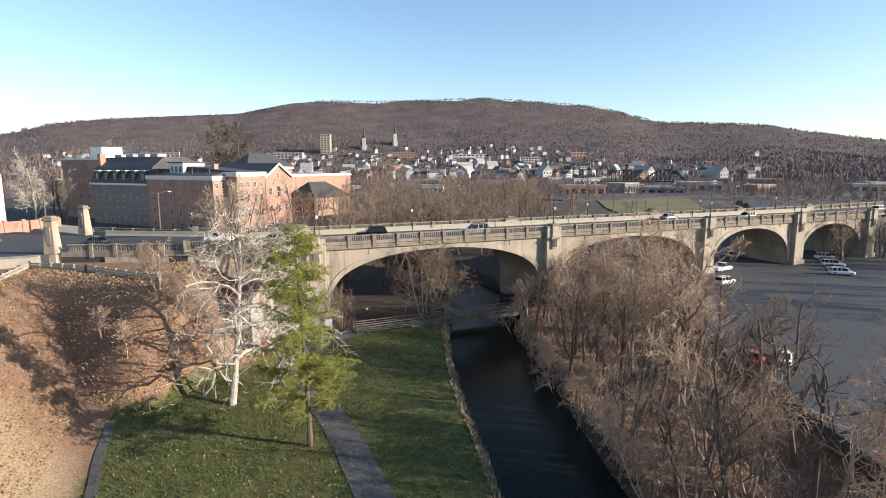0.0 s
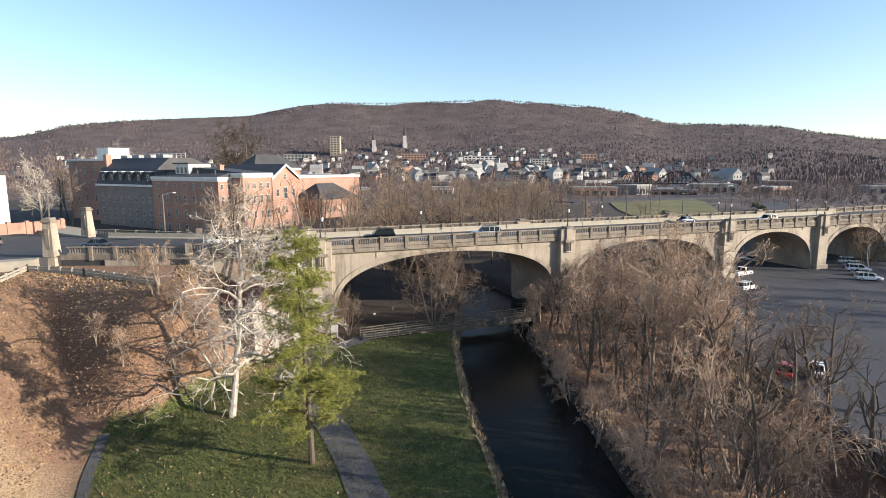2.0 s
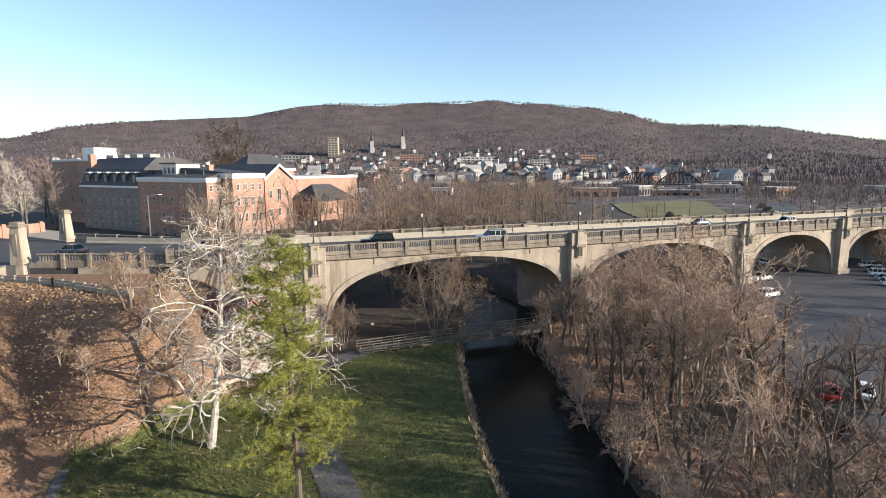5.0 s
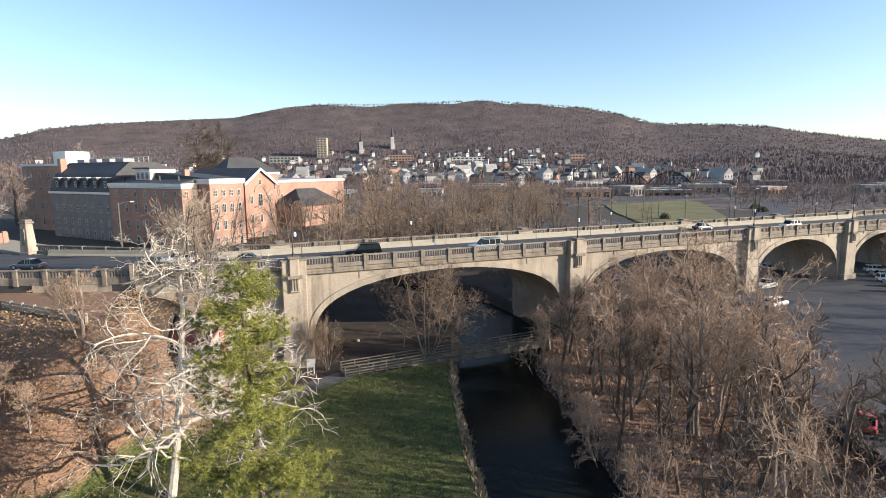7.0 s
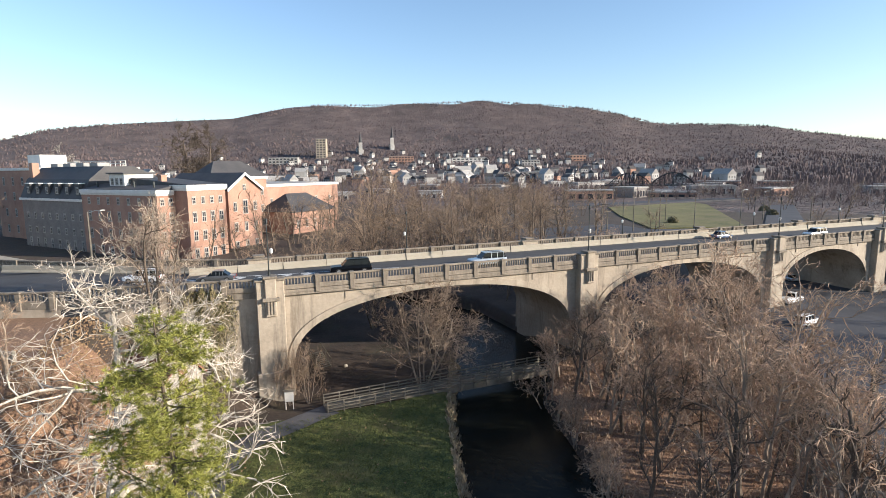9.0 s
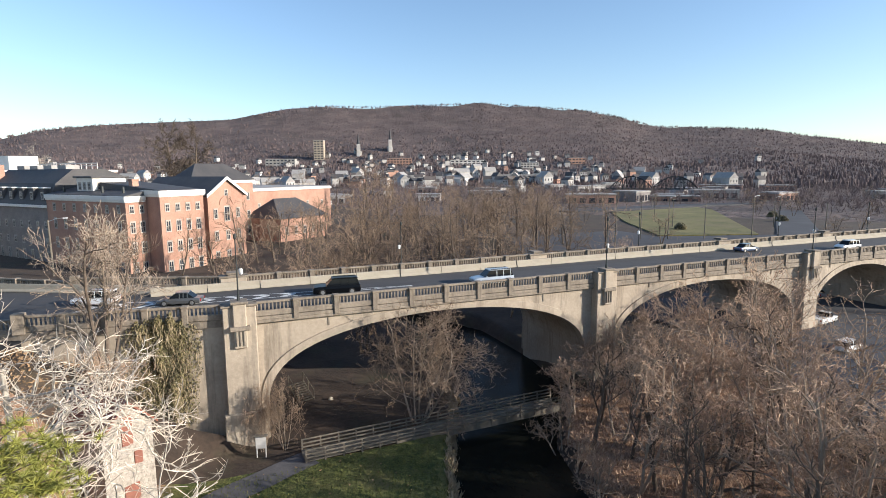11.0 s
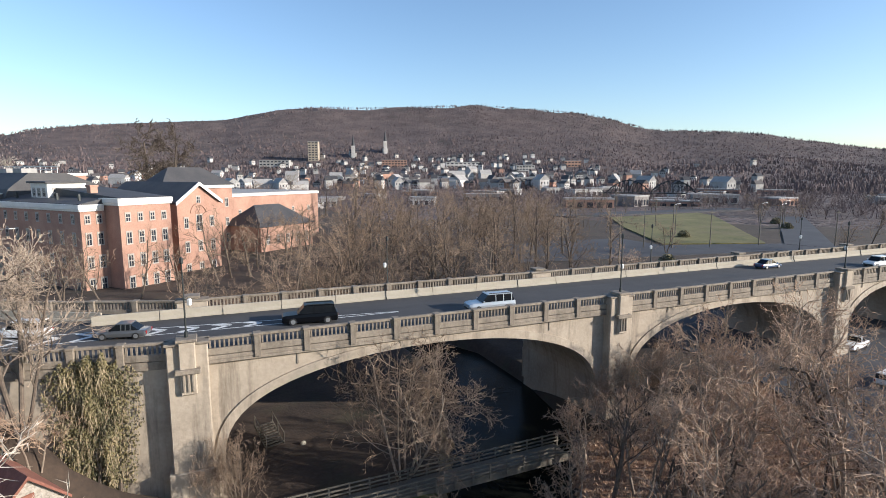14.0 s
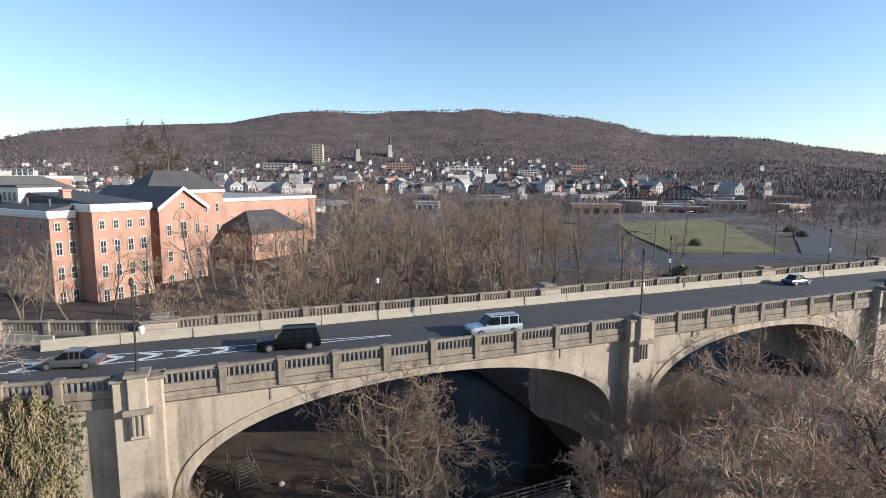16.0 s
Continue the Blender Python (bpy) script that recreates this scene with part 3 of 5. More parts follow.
def window_parts(w, h, name="window"):
    """Frame and sill around a sunk pane; faces -y, base at its foot."""
    bm = bmesh.new()
    xs = [-w / 2 - 0.06, -w / 2 + 0.09, -0.04, 0.04, w / 2 - 0.09, w / 2 + 0.06]
    zs = [-0.16, 0.03, h / 2 - 0.05, h / 2 + 0.05, h - 0.06, h + 0.2]
    g = [[bm.verts.new((x, 0.02, z)) for x in xs] for z in zs]
    fs = [bm.faces.new((g[r][c], g[r][c + 1], g[r + 1][c + 1], g[r + 1][c])) for r in range(5) for c in range(5) if not (r in (1, 3) and c in (1, 3))]
    up = bmesh.ops.extrude_face_region(bm, geom=fs)["geom"]
    bmesh.ops.translate(bm, vec=(0, -0.1, 0), verts=[v for v in up if isinstance(v, bmesh.types.BMVert)])
    f = link(name, bm, "window_paint").data
    g = link("pane", boxes((-w / 2 + 0.05, w / 2 - 0.05, -0.03, 0.01, 0, h)), "glass").data
    for n in (name, "pane"):
        bpy.data.objects.remove(bpy.data.objects[n])
    return f, g


WINDOWS = {k: window_parts(k[0] * 0.76, k[1] * 0.84) for k in ((1.0, 1.3), (1.1, 2.0), (1.6, 3.2), (1.0, 2.2))}


def put_window(parent, kind, u, v, z, face):
    """face: 'v' looks along -v (sunlit), 'u' looks along -u (shaded)."""
    turn = Matrix.Identity(4) if face == "v" else Matrix.Rotation(radians(-90), 4, "Z")
    w = new("window", WINDOWS[kind][0])
    w.parent, w.matrix_basis = parent, Matrix.Translation((u, v, z)) @ turn
    p = new("pane", WINDOWS[kind][1])
    p.parent = w


hall = thing("brick_hall", "tall red-brick college hall with white cornices and slate roofs", "building", m=Matrix.Translation((0, 0, -0.6)) @ FRAME_UV)
BASE = 9.2
# long shaded wing with its sunlit end
part("wall", boxes((0, 3.6, 0, 24, BASE - 4, 22.0)), "brick", hall)
part("cornice", boxes((-0.35, 3.3, -0.35, 24.0, 22.0, 22.7), (-0.2, 3.3, -0.2, 24.0, 21.7, 22.0), bevel=0.05), "white_paint", hall)
bm = bmesh.new()
prism(bm, [(0, 0), (5, 0), (5, 24), (0, 24)], 22.72, [22.8, 23.8, 23.8, 22.8])
part("roof", bm, "slate", hall)
for k in range(7):
    for z, kind in ((BASE + 0.9, (1.1, 2.0)), (BASE + 4.2, (1.1, 2.0)), (BASE + 7.6, (1.1, 2.0)), (BASE + 10.8, (1.0, 1.3))):
        put_window(hall, kind, 0, 1.9 + 3.25 * k, z, "u")
for u in (0.95, 2.6):
    for z, kind in ((BASE + 0.9, (1.1, 2.0)), (BASE + 4.2, (1.1, 2.0)), (BASE + 7.6, (1.1, 2.0)), (BASE + 10.8, (1.0, 1.3))):
        put_window(hall, kind, u, 0, z, "v")
# second pavilion, standing forward
part("wall", boxes((3.5, 11.6, -3.6, 12, BASE - 6, 22.8)), "brick", hall)
part("cornice", boxes((3.2, 11.9, -3.95, 1.0, 22.8, 23.55), (3.3, 11.8, -3.8, 0.5, 22.5, 22.8), bevel=0.05), "white_paint", hall)
bm = bmesh.new()
prism(bm, [(3.8, -3.6), (11.6, -3.6), (11.6, 16), (3.8, 16)], 23.4, [23.6, 23.6, 25.0, 25.0])
part("roof", bm, "slate", hall)
for u in (4.7, 6.6, 8.5, 10.4):
    for z, kind in ((BASE - 2.2, (1.1, 2.0)), (BASE + 1.0, (1.1, 2.0)), (BASE + 4.3, (1.1, 2.0)), (BASE + 7.7, (1.1, 2.0)), (BASE + 11.0, (1.0, 1.3))):
        put_window(hall, kind, u, -3.6, z, "v")
part("chimney", boxes((4.2, 5.3, 4.5, 5.6, 22.5, 25.4), (4.1, 5.4, 4.4, 5.7, 25.1, 25.4), bevel=0.04), "brick", hall)
# gabled pavilion
GW0, GW1, GV = 16.3, 24.7, 1.4
gm = (GW0 + GW1) / 2
bm = bmesh.new()
extrude_profile(bm, [(GW0, BASE - 7), (GW1, BASE - 7), (GW1, 22.2), (gm, 25.1), (GW0, 22.2)], GV, 22)
part("wall", bm, "brick", hall)
for s in (-1, 1):
    bm = bmesh.new()
    e = GW0 - 0.5 if s < 0 else GW1 + 0.5
    extrude_profile(bm, [(gm, 25.25), (e, 21.95), (e, 22.3), (gm, 25.65)], GV - 0.5, 22)
    part("roof", bm, "slate", hall)
    bm = bmesh.new()
    extrude_profile(bm, [(gm, 25.1), (e, 21.75), (e, 22.35), (gm, 25.7)], GV - 0.62, GV - 0.46)
    part("gable_trim", bm, "white_paint", hall)
put_window(hall, (1.6, 3.2), gm, GV, 17.2, "v")
put_window(hall, (1.0, 1.3), gm, GV, 22.0, "v")
bm = bmesh.new()
for i in range(12):
    a, b = math.pi * i / 12, math.pi * (i + 1) / 12
    extrude_profile(bm, [(gm - 1.3 * math.cos(a), 20.3 + 1.3 * math.sin(a)), (gm - 1.3 * math.cos(b), 20.3 + 1.3 * math.sin(b)), (gm - 1.7 * math.cos(b), 20.3 + 1.7 * math.sin(b)), (gm - 1.7 * math.cos(a), 20.3 + 1.7 * math.sin(a))], GV - 0.15, GV)
part("arch_moulding", bm, "brick", hall)
for u in (GW0 + 1.6, GW1 - 1.6, gm):
    for z in ((BASE + 0.5, BASE + 4.4) if u == gm else (BASE + 0.5, BASE + 4.4, BASE + 8.6)):
        put_window(hall, (1.1, 2.0), u, GV, z, "v")
# higher block behind with a hipped slate roof
part("wall", boxes((25, 41.6, 17.6, 24, BASE - 6, 24.0)), "brick", hall)
part("cornice", boxes((24.6, 42.0, 17.2, 24.4, 24.0, 24.7), bevel=0.05), "white_paint", hall)
bm = bmesh.new()
vs = [bm.verts.new(p) for p in ((24.4, 17.0, 24.7), (42.2, 17.0, 24.7), (42.2, 24.6, 24.7), (24.4, 24.6, 24.7), (28.6, 20.8, 28.4), (36.4, 20.8, 28.4))]
for f in ((0, 1, 5, 4), (1, 2, 5), (2, 3, 4, 5), (3, 0, 4), (3, 2, 1, 0)):
    bm.faces.new([vs[i] for i in f])
part("roof", bm, "slate", hall)
for u in (28, 31, 34.2, 37.2, 40):
    for z in (BASE + 3, BASE + 6.5, BASE + 10.8):
        put_window(hall, (1.1, 2.0), u, 17.6, z, "v")
part("roof", boxes((11.9, 24.8, 9.4, 18, 22.0, 23.4)), "slate", hall)
part("wall", boxes((11.8, 16.4, 9.5, 14, BASE - 6, 22.0)), "brick", hall)

# white-windowed roof house over the long wing
part("roof_house", boxes((2.6, 8.5, 13.5, 18.5, 22.6, 25.6), bevel=0.04), "white_paint", hall)
part("roof", boxes((2.2, 8.9, 13.1, 18.9, 25.6, 25.9), bevel=0.04), "slate", hall)
for k in range(3):
    put_window(hall, (1.0, 1.3), 2.6, 14.5 + 1.5 * k, 23.6, "u")
    put_window(hall, (1.0, 1.3), 3.8 + 1.7 * k, 13.5, 23.6, "v")
for v in (3, 9, 21):
    part("vent_pipe", boxes((1.6, 1.9, v, v + 0.3, 22.8, 24.2), bevel=0.02), "dark_metal", hall)

# low wing with a flat pale roof
low = thing("low_wing", "low red-brick annex with a pale flat roof", "building", m=FRAME_UV)
part("wall", boxes((46, 78, 25, 64, 4, 21.0)), "brick", low)
part("cornice", boxes((45.7, 78.3, 24.7, 64.3, 20.9, 21.6), bevel=0.05), "white_paint", low)
part("roof", boxes((46, 78, 25, 64, 21.6, 21.75)), "flat_roof", low)
for k in range(5):
    put_window(low, (1.0, 1.3), 50 + 6 * k, 25, 16.5, "v")
shed = thing("hipped_annex", "small brick annex with a grey hipped slate roof", "building", m=FRAME_UV)
part("wall", boxes((40.5, 56.5, 8, 19, 2, 15.0)), "brick", shed)
bm = bmesh.new()
vs = [bm.verts.new(p) for p in ((39.9, 7.4, 15.0), (57.1, 7.4, 15.0), (57.1, 19.6, 15.0), (39.9, 19.6, 15.0), (44, 13.5, 19.5), (51.5, 13.5, 19.5))]
for f in ((0, 1, 5, 4), (1, 2, 5), (2, 3, 4, 5), (3, 0, 4), (3, 2, 1, 0)):
    bm.faces.new([vs[i] for i in f])
part("roof", bm, "slate", shed)
for k in range(5):
    put_window(shed, (1.1, 2.0), 42.5 + 3 * k, 8, 11.2, "v")

# grey stone house with a mansard and dormers
inn = thing("stone_hall", "grey stone hall with a slate mansard and a row of dormers", "building", m=FRAME_UV)
part("wall", boxes((0.3, 16, 24.0, 48.5, BASE - 3, 19.6)), "stone_grey", inn)
part("cornice", boxes((-0.1, 16.2, 24.0, 48.9, 19.6, 20.1), bevel=0.05), "white_paint", inn)
bm = bmesh.new()
extrude_profile(bm, [(0.1, 20.1), (16, 20.1), (16, 24.6), (11, 26.6), (5, 26.6), (1.8, 24.0)], 24.0, 48.7)
part("roof", bm, "slate", inn)
for k in range(8):
    put_window(inn, (1.0, 2.2), 0.3, 25.6 + 2.95 * k, BASE + 0.4, "u")
    put_window(inn, (1.0, 1.3), 0.3, 25.6 + 2.95 * k, BASE + 3.6, "u")
    put_window(inn, (1.0, 1.3), 0.3, 25.6 + 2.95 * k, BASE + 6.6, "u")
for k in range(6):
    v = 26 + 3.9 * k
    d = part("dormer", boxes((0.4, 3.0, v - 0.8, v + 0.8, 20.6, 23.1), bevel=0.03), "slate", inn)
    part("dormer_roof", boxes((0.2, 3.4, v - 1.0, v + 1.0, 23.1, 23.3), bevel=0.03), "white_paint", d)
    put_window(inn, (1.0, 1.3), 0.4, v, 21.2, "u")
for k in range(4):
    part("skylight", boxes((5.3, 7.8, 27 + 5.2 * k, 30 + 5.2 * k, 26.6, 27.4), bevel=0.05), "flat_roof", inn)
part("railing", boxes((10, 10.1, 25, 48, 27.2, 27.35), (10, 10.1, 25, 48, 27.7, 27.85), *[(10, 10.1, 25 + 1.9 * k, 25.12 + 1.9 * k, 26.6, 27.7) for k in range(13)]), "white_paint", inn)
part("chimney", boxes((2.2, 3.6, 46.8, 48.2, 22, 27.6), bevel=0.04), "brick", inn)
far_hall = thing("brick_block", "tall plain brick block with a white rooftop house", "building", m=FRAME_UV)
part("wall", boxes((6, 30, 53, 74, 4, 26.0)), "brick", far_hall)
part("cornice", boxes((5.7, 30.3, 52.7, 74.3, 26.0, 26.6), bevel=0.05), "white_paint", far_hall)
part("rooftop_house", boxes((10, 16, 60, 66, 26.6, 29.8), bevel=0.05), "white_paint", far_hall)
for k in range(4):
    for z in (11, 15, 19, 22.6):
        put_window(far_hall, (1.1, 2.0), 6, 56 + 4.6 * k, z, "u")
cream = thing("cream_house", "cream rendered house with a grey gable roof", "house", m=pose(-68.5, 66, 9.6, 0, 0, 24))
part("wall", boxes((-8, 8, -9, 9, -1, 13.2)), "white_paint", cream)
bm = bmesh.new()
extrude_profile(bm, [(-8.6, 13.1), (8.6, 13.1), (0, 17.4)], -9.5, 9.5)
part("roof", bm, "slate", cream)
garden = thing("brick_garden_wall", "low red-brick garden wall with piers along the street", "wall", m=pose(-58, 50, 9.9, 0, 0, 38))
part("wall", boxes((-13, 14, -0.25, 0.25, -1, 3.0)), "brick", garden)
for k in range(9):
    part("pier", boxes((-13 + 3.3 * k - 0.35, -13 + 3.3 * k + 0.35, -0.4, 0.4, -1, 3.3), bevel=0.04), "brick", garden)

# ---------------------------------------------------------------- trees
def grow(seed, height, spread=0.5, kids=(9, 6, 5, 4), trunk=0.3, stems=1, fork=0.3, rise=0.25, wob=0.16, thin=0.016, lean=0.12, reach=1.0, droop=0.0, thick=False, stout=1.0, curly=False):
    """A bare tree: stems that fork into limbs, boughs and twigs. Gives the stems and the crown as vertices and faces."""
    rnd = random.Random(seed)
    geo = [([], []), ([], []), ([], [])]

    def ring_tube(pts, r0, r1, sides, which):
        vs, fs = geo[which]
        base, n = len(vs), len(pts)
        for i, p in enumerate(pts):
            d = (pts[min(i + 1, n - 1)] - pts[max(i - 1, 0)]).normalized()
            a = d.orthogonal().normalized()
            c = d.cross(a)
            r = r0 + (r1 - r0) * i / (n - 1)
            for k in range(sides):
                an = math.tau * k / sides
                vs.append(p + (a * math.cos(an) + c * math.sin(an)) * r)
        for i in range(n - 1):
            for k in range(sides):
                fs.append((base + i * sides + k, base + i * sides + (k + 1) % sides, base + (i + 1) * sides + (k + 1) % sides, base + (i + 1) * sides + k))

    def rv():
        return Vector((rnd.gauss(0, 1), rnd.gauss(0, 1), rnd.gauss(0, 1)))

    def branch(p, d, length, r, lev, sag=0.0):
        n = (7, 8, 6, 4, 2)[lev] if curly else (7, 5, 4, 3, 2)[lev]
        pts = [p.copy()]
        w = wob * (0.35 if lev == 0 else 1.2)
        for i in range(n - 1):
            d = (d + rv() * w + Vector((0, 0, rise * (0.25 if lev else 0.5) - sag))).normalized()
            pts.append(pts[-1] + d * length / (n - 1))
        if lev == 4:
            vs, fs = geo[2]
            a = d.orthogonal().normalized() * r
            c = d.cross(a)
            b = len(vs)
            vs += [p + a, p - a * 0.5 + c * 0.87, p - a * 0.5 - c * 0.87, pts[-1]]
            fs += [(b, b + 1, b + 3), (b + 1, b + 2, b + 3), (b + 2, b, b + 3)]
            return
        tip = max(r * (0.35 if lev < 3 else 0.6), thin * 0.7)
        ring_tube(pts, r, tip, (8, 5, 4, 3, 3)[lev], min(lev, 2) if lev < 2 else (1 if lev == 2 and thick else 2))
        if lev > len(kids) - 1:
            return
        m = kids[lev]
        for k in range(m):
            f = fork + (1 - fork) * (k + rnd.random()) / m if lev == 0 else 0.2 + 0.8 * (k + rnd.random()) / m
            x = f * (n - 1)
            i = min(int(x), n - 2)
            q = pts[i].lerp(pts[i + 1], x - i)
            dd = (pts[i + 1] - pts[i]).normalized()
            side = rv()
            side = (side - dd * side.dot(dd)).normalized()
            ang = rnd.uniform(0.5, 1.05) * (spread / 0.5) * (1.15 if lev == 0 else 1.0)
            nd = (dd * math.cos(ang) + side * math.sin(ang)).normalized()
            nl = length * rnd.uniform(0.42, 0.68) * (1.15 - 0.5 * f if lev == 0 else 1.1 - 0.4 * f)
            nr = max(r * (1 - 0.6 * f) * min(rnd.uniform(0.4, 0.62) * (stout if lev < 2 else 1), 0.85), thin)
            if lev == 0:
                nl *= reach
            branch(q, nd, nl, nr, lev + 1, droop * (1.1 - f) if lev == 0 else sag * 0.8)

    for s in range(stems):
        off = Vector((rnd.gauss(0, 1), rnd.gauss(0, 1), 0)) * (0.35 if stems > 1 else 0)
        d0 = (Vector((rnd.gauss(0, lean), rnd.gauss(0, lean), 1)) + off * (0.5 if stems > 1 else 0)).normalized()
        branch(off - Vector((0, 0, 0.3)), d0, height * (0.72 if stems == 1 else rnd.uniform(0.6, 0.85)), trunk * (1 if stems == 1 else rnd.uniform(0.6, 1)), 0)
    return geo


def pydata(name, geo, material, parent, label=""):
    me = bpy.data.meshes.new(name)
    me.from_pydata([tuple(v) for v in geo[0]], [], geo[1])
    me.materials.append(M[material])
    ob = new(name, me)
    ob.parent = parent
    if label:
        ob["label"] = label
    return ob


def tree(name, label, category, group, seed, bark="bark", twig="twig", **kw):
    t = thing(name, label, category, group)
    g = grow(seed, **kw)
    pydata("trunk", g[0], bark, t)
    pydata("bough", g[1], bark, t)["kind"] = "stuff"
    pydata("crown", g[2], twig, t)["kind"] = "stuff"
    return t


def set_down(src, rnd, x, y, scale, tilt=4, z=None):
    z = ground_z(x, y) - 0.05 if z is None else z
    m = pose(x, y, z, rnd.uniform(-tilt, tilt), rnd.uniform(-tilt, tilt), rnd.uniform(0, 360))
    o = copy_thing(src, m)
    o.scale = (scale * rnd.uniform(0.85, 1.15), scale * rnd.uniform(0.85, 1.15), scale)
    return o


PARK = pose(0, 0, -60)
rnd = random.Random(4)
# the white sycamore, the tall thin tree at the arch, and a few solitary trees
syc = tree("sycamore", "large bare sycamore with white peeling bark and drooping limbs", "tree", "", 17, "white_bark", "tan_twig", height=24, spread=0.54, kids=(18, 8, 5, 4), trunk=0.32, fork=0.17, rise=0.2, wob=0.34, thin=0.021, lean=0.04, reach=1.0, droop=0.1, thick=True, stout=1.3, curly=True)
syc.matrix_basis = pose(-13.5, -26.2, ground_z(-13.5, -26.2), -12, 3, 0) @ pose(0, 0, 0, 0, 0, 135)
syc.scale = (1.18, 1.18, 1.08)
arch_tree = tree("grey_tree", "bare grey multi-stemmed tree on the bank before the arch", "tree", "", 5, "stem_bark", "twig", height=14.5, spread=0.6, kids=(8, 6, 5, 4), trunk=0.15, stems=5, fork=0.16, rise=0.2, thin=0.022, lean=0.34, reach=0.95)
arch_tree.matrix_basis = pose(18, -2.2, -1.6, 0, 0, 20)

wall_tree = tree("wall_tree", "tall pale bare tree with several stems before the retaining wall", "tree", "", 62, "bark", "stem_bark", height=17.5, spread=0.42, kids=(10, 6, 5, 3), trunk=0.22, stems=3, fork=0.25, rise=0.3, wob=0.24, thin=0.02, lean=0.12, reach=0.75)
wall_tree.matrix_basis = pose(-11.6, -0.2, ground_z(-11.6, -0.2) - 0.1, 0, 0, 75)

woods = [tree("bare_tree", "bare brown winter tree in the wood behind the bridge", "tree", "wood behind the bridge", 20 + i, height=h, spread=s, kids=(9, 5, 4, 2), trunk=0.24, stems=st, fork=0.22, rise=0.3, wob=0.22, thin=0.022, reach=0.8) for i, (h, s, st) in enumerate(((19, 0.42, 1), (17, 0.5, 1), (20, 0.38, 1), (16, 0.5, 2), (14, 0.55, 2)))]
brushes = [tree("thicket_tree", "bare brown thicket tree with many upright stems on the creek bank", "tree", "thicket on the creek bank", 50 + i, "stem_bark", "brush", height=h, spread=0.46, kids=(8, 5, 4, 2), trunk=0.2, stems=st, fork=0.36, rise=0.22, wob=0.3, thin=0.021, lean=0.2, reach=0.85, stout=1.3) for i, (h, st) in enumerate(((15, 2), (14, 3), (16, 2), (12, 3), (9, 4)))]
for t in woods + brushes:
    t.matrix_basis = PARK

spots = []


def scatter(n, inside, gap, seed, box_):
    r = random.Random(seed)
    out = []
    for _ in range(n * 60):
        if len(out) == n:
            break
        x, y = r.uniform(box_[0], box_[1]), r.uniform(box_[2], box_[3])
        if inside(x, y) and all((x - a) ** 2 + (y - b) ** 2 > gap * gap for a, b in spots):
            out.append((x, y))
            spots.append((x, y))
    return out


def in_woods(x, y):
    return 19 + 0.05 * x < y and 8 + 0.28 * y < x < 62 + 0.42 * y and y < 150 and not (table(y, WEST_BANK) < x < table(y, EAST_BANK))


for x, y in scatter(90, in_woods, 4.4, 1, (8, 120, 20, 150)):
    src = rnd.choice(woods if y > 32 else woods[3:] + brushes[:2])
    set_down(src, rnd, x, y, rnd.uniform(0.95, 1.3) if y > 32 else rnd.uniform(0.6, 0.95))


def in_thicket(x, y):
    e = table(y, EAST_BANK)
    lot = table(y, [(-80, 27), (-62, 33), (-43, 41), (-30, 48), (-12, 59), (-2, 64)])
    return e - 0.3 < x < lot and y < -2.5


for x, y in scatter(33, in_thicket, 4.0, 2, (6, 64, -74, -2)):
    e = table(y, EAST_BANK)
    near = smooth(0, 12, x - e)
    set_down(rnd.choice(brushes), rnd, x, y, (0.84 + 0.22 * near) * rnd.uniform(0.85, 1.12) * (0.92 if y < -50 else 1.06 - 0.25 * smooth(-14, -4, y)), 8)
for x, y in scatter(8, lambda x, y: y + 87 < (x + 13.4) * 0.5 and x > table(y, EAST_BANK) + 1, 4.2, 6, (4, 44, -100, -62)):
    set_down(rnd.choice(woods[:3] + brushes[:1]), rnd, x, y, rnd.uniform(0.9, 1.25), z=-0.5)
for x, y in scatter(3, lambda x, y: x + 13.4 > 1.95 * (y + 87), 6.0, 16, (62, 165, -78, -12)):
    set_down(rnd.choice(woods[:3]), rnd, x, y, rnd.uniform(0.95, 1.2), z=0.9)
for x, y, s_ in ((43, -24, 0.6), (37, -28, 0.62), (48, -27, 0.62), (40, -34, 0.64), (34, -37, 0.6), (30, -42, 0.6), (36, -44, 0.62)):
    set_down(rnd.choice(woods[1:]), rnd, x, y, s_)
for x, y, s_ in ((38, -60, 0.7), (48, -58, 0.75), (40.2, -45.5, 0.6), (42.2, -41.5, 0.55), (44.5, -47.5, 0.55)):
    set_down(rnd.choice(woods), rnd, x, y, s_)
# low growth hanging over the water's edge
for i in range(14):
    y = -70 + 4.4 * i + rnd.uniform(-1, 1)
    set_down(brushes[rnd.choice((3, 4))], rnd, table(y, EAST_BANK) + rnd.uniform(-0.7, 0.9), y, rnd.uniform(0.35, 0.65), 20)
# trees beyond the lot, which throw long shadows across it
for x, y in ((112, -42), (120, -36), (124, -47), (131, -31), (138, -40), (143, -24), (150, -33), (158, -22), (106, -50)):
    set_down(rnd.choice(woods[:3]), rnd, x, y, rnd.uniform(0.9, 1.15), z=0.9)
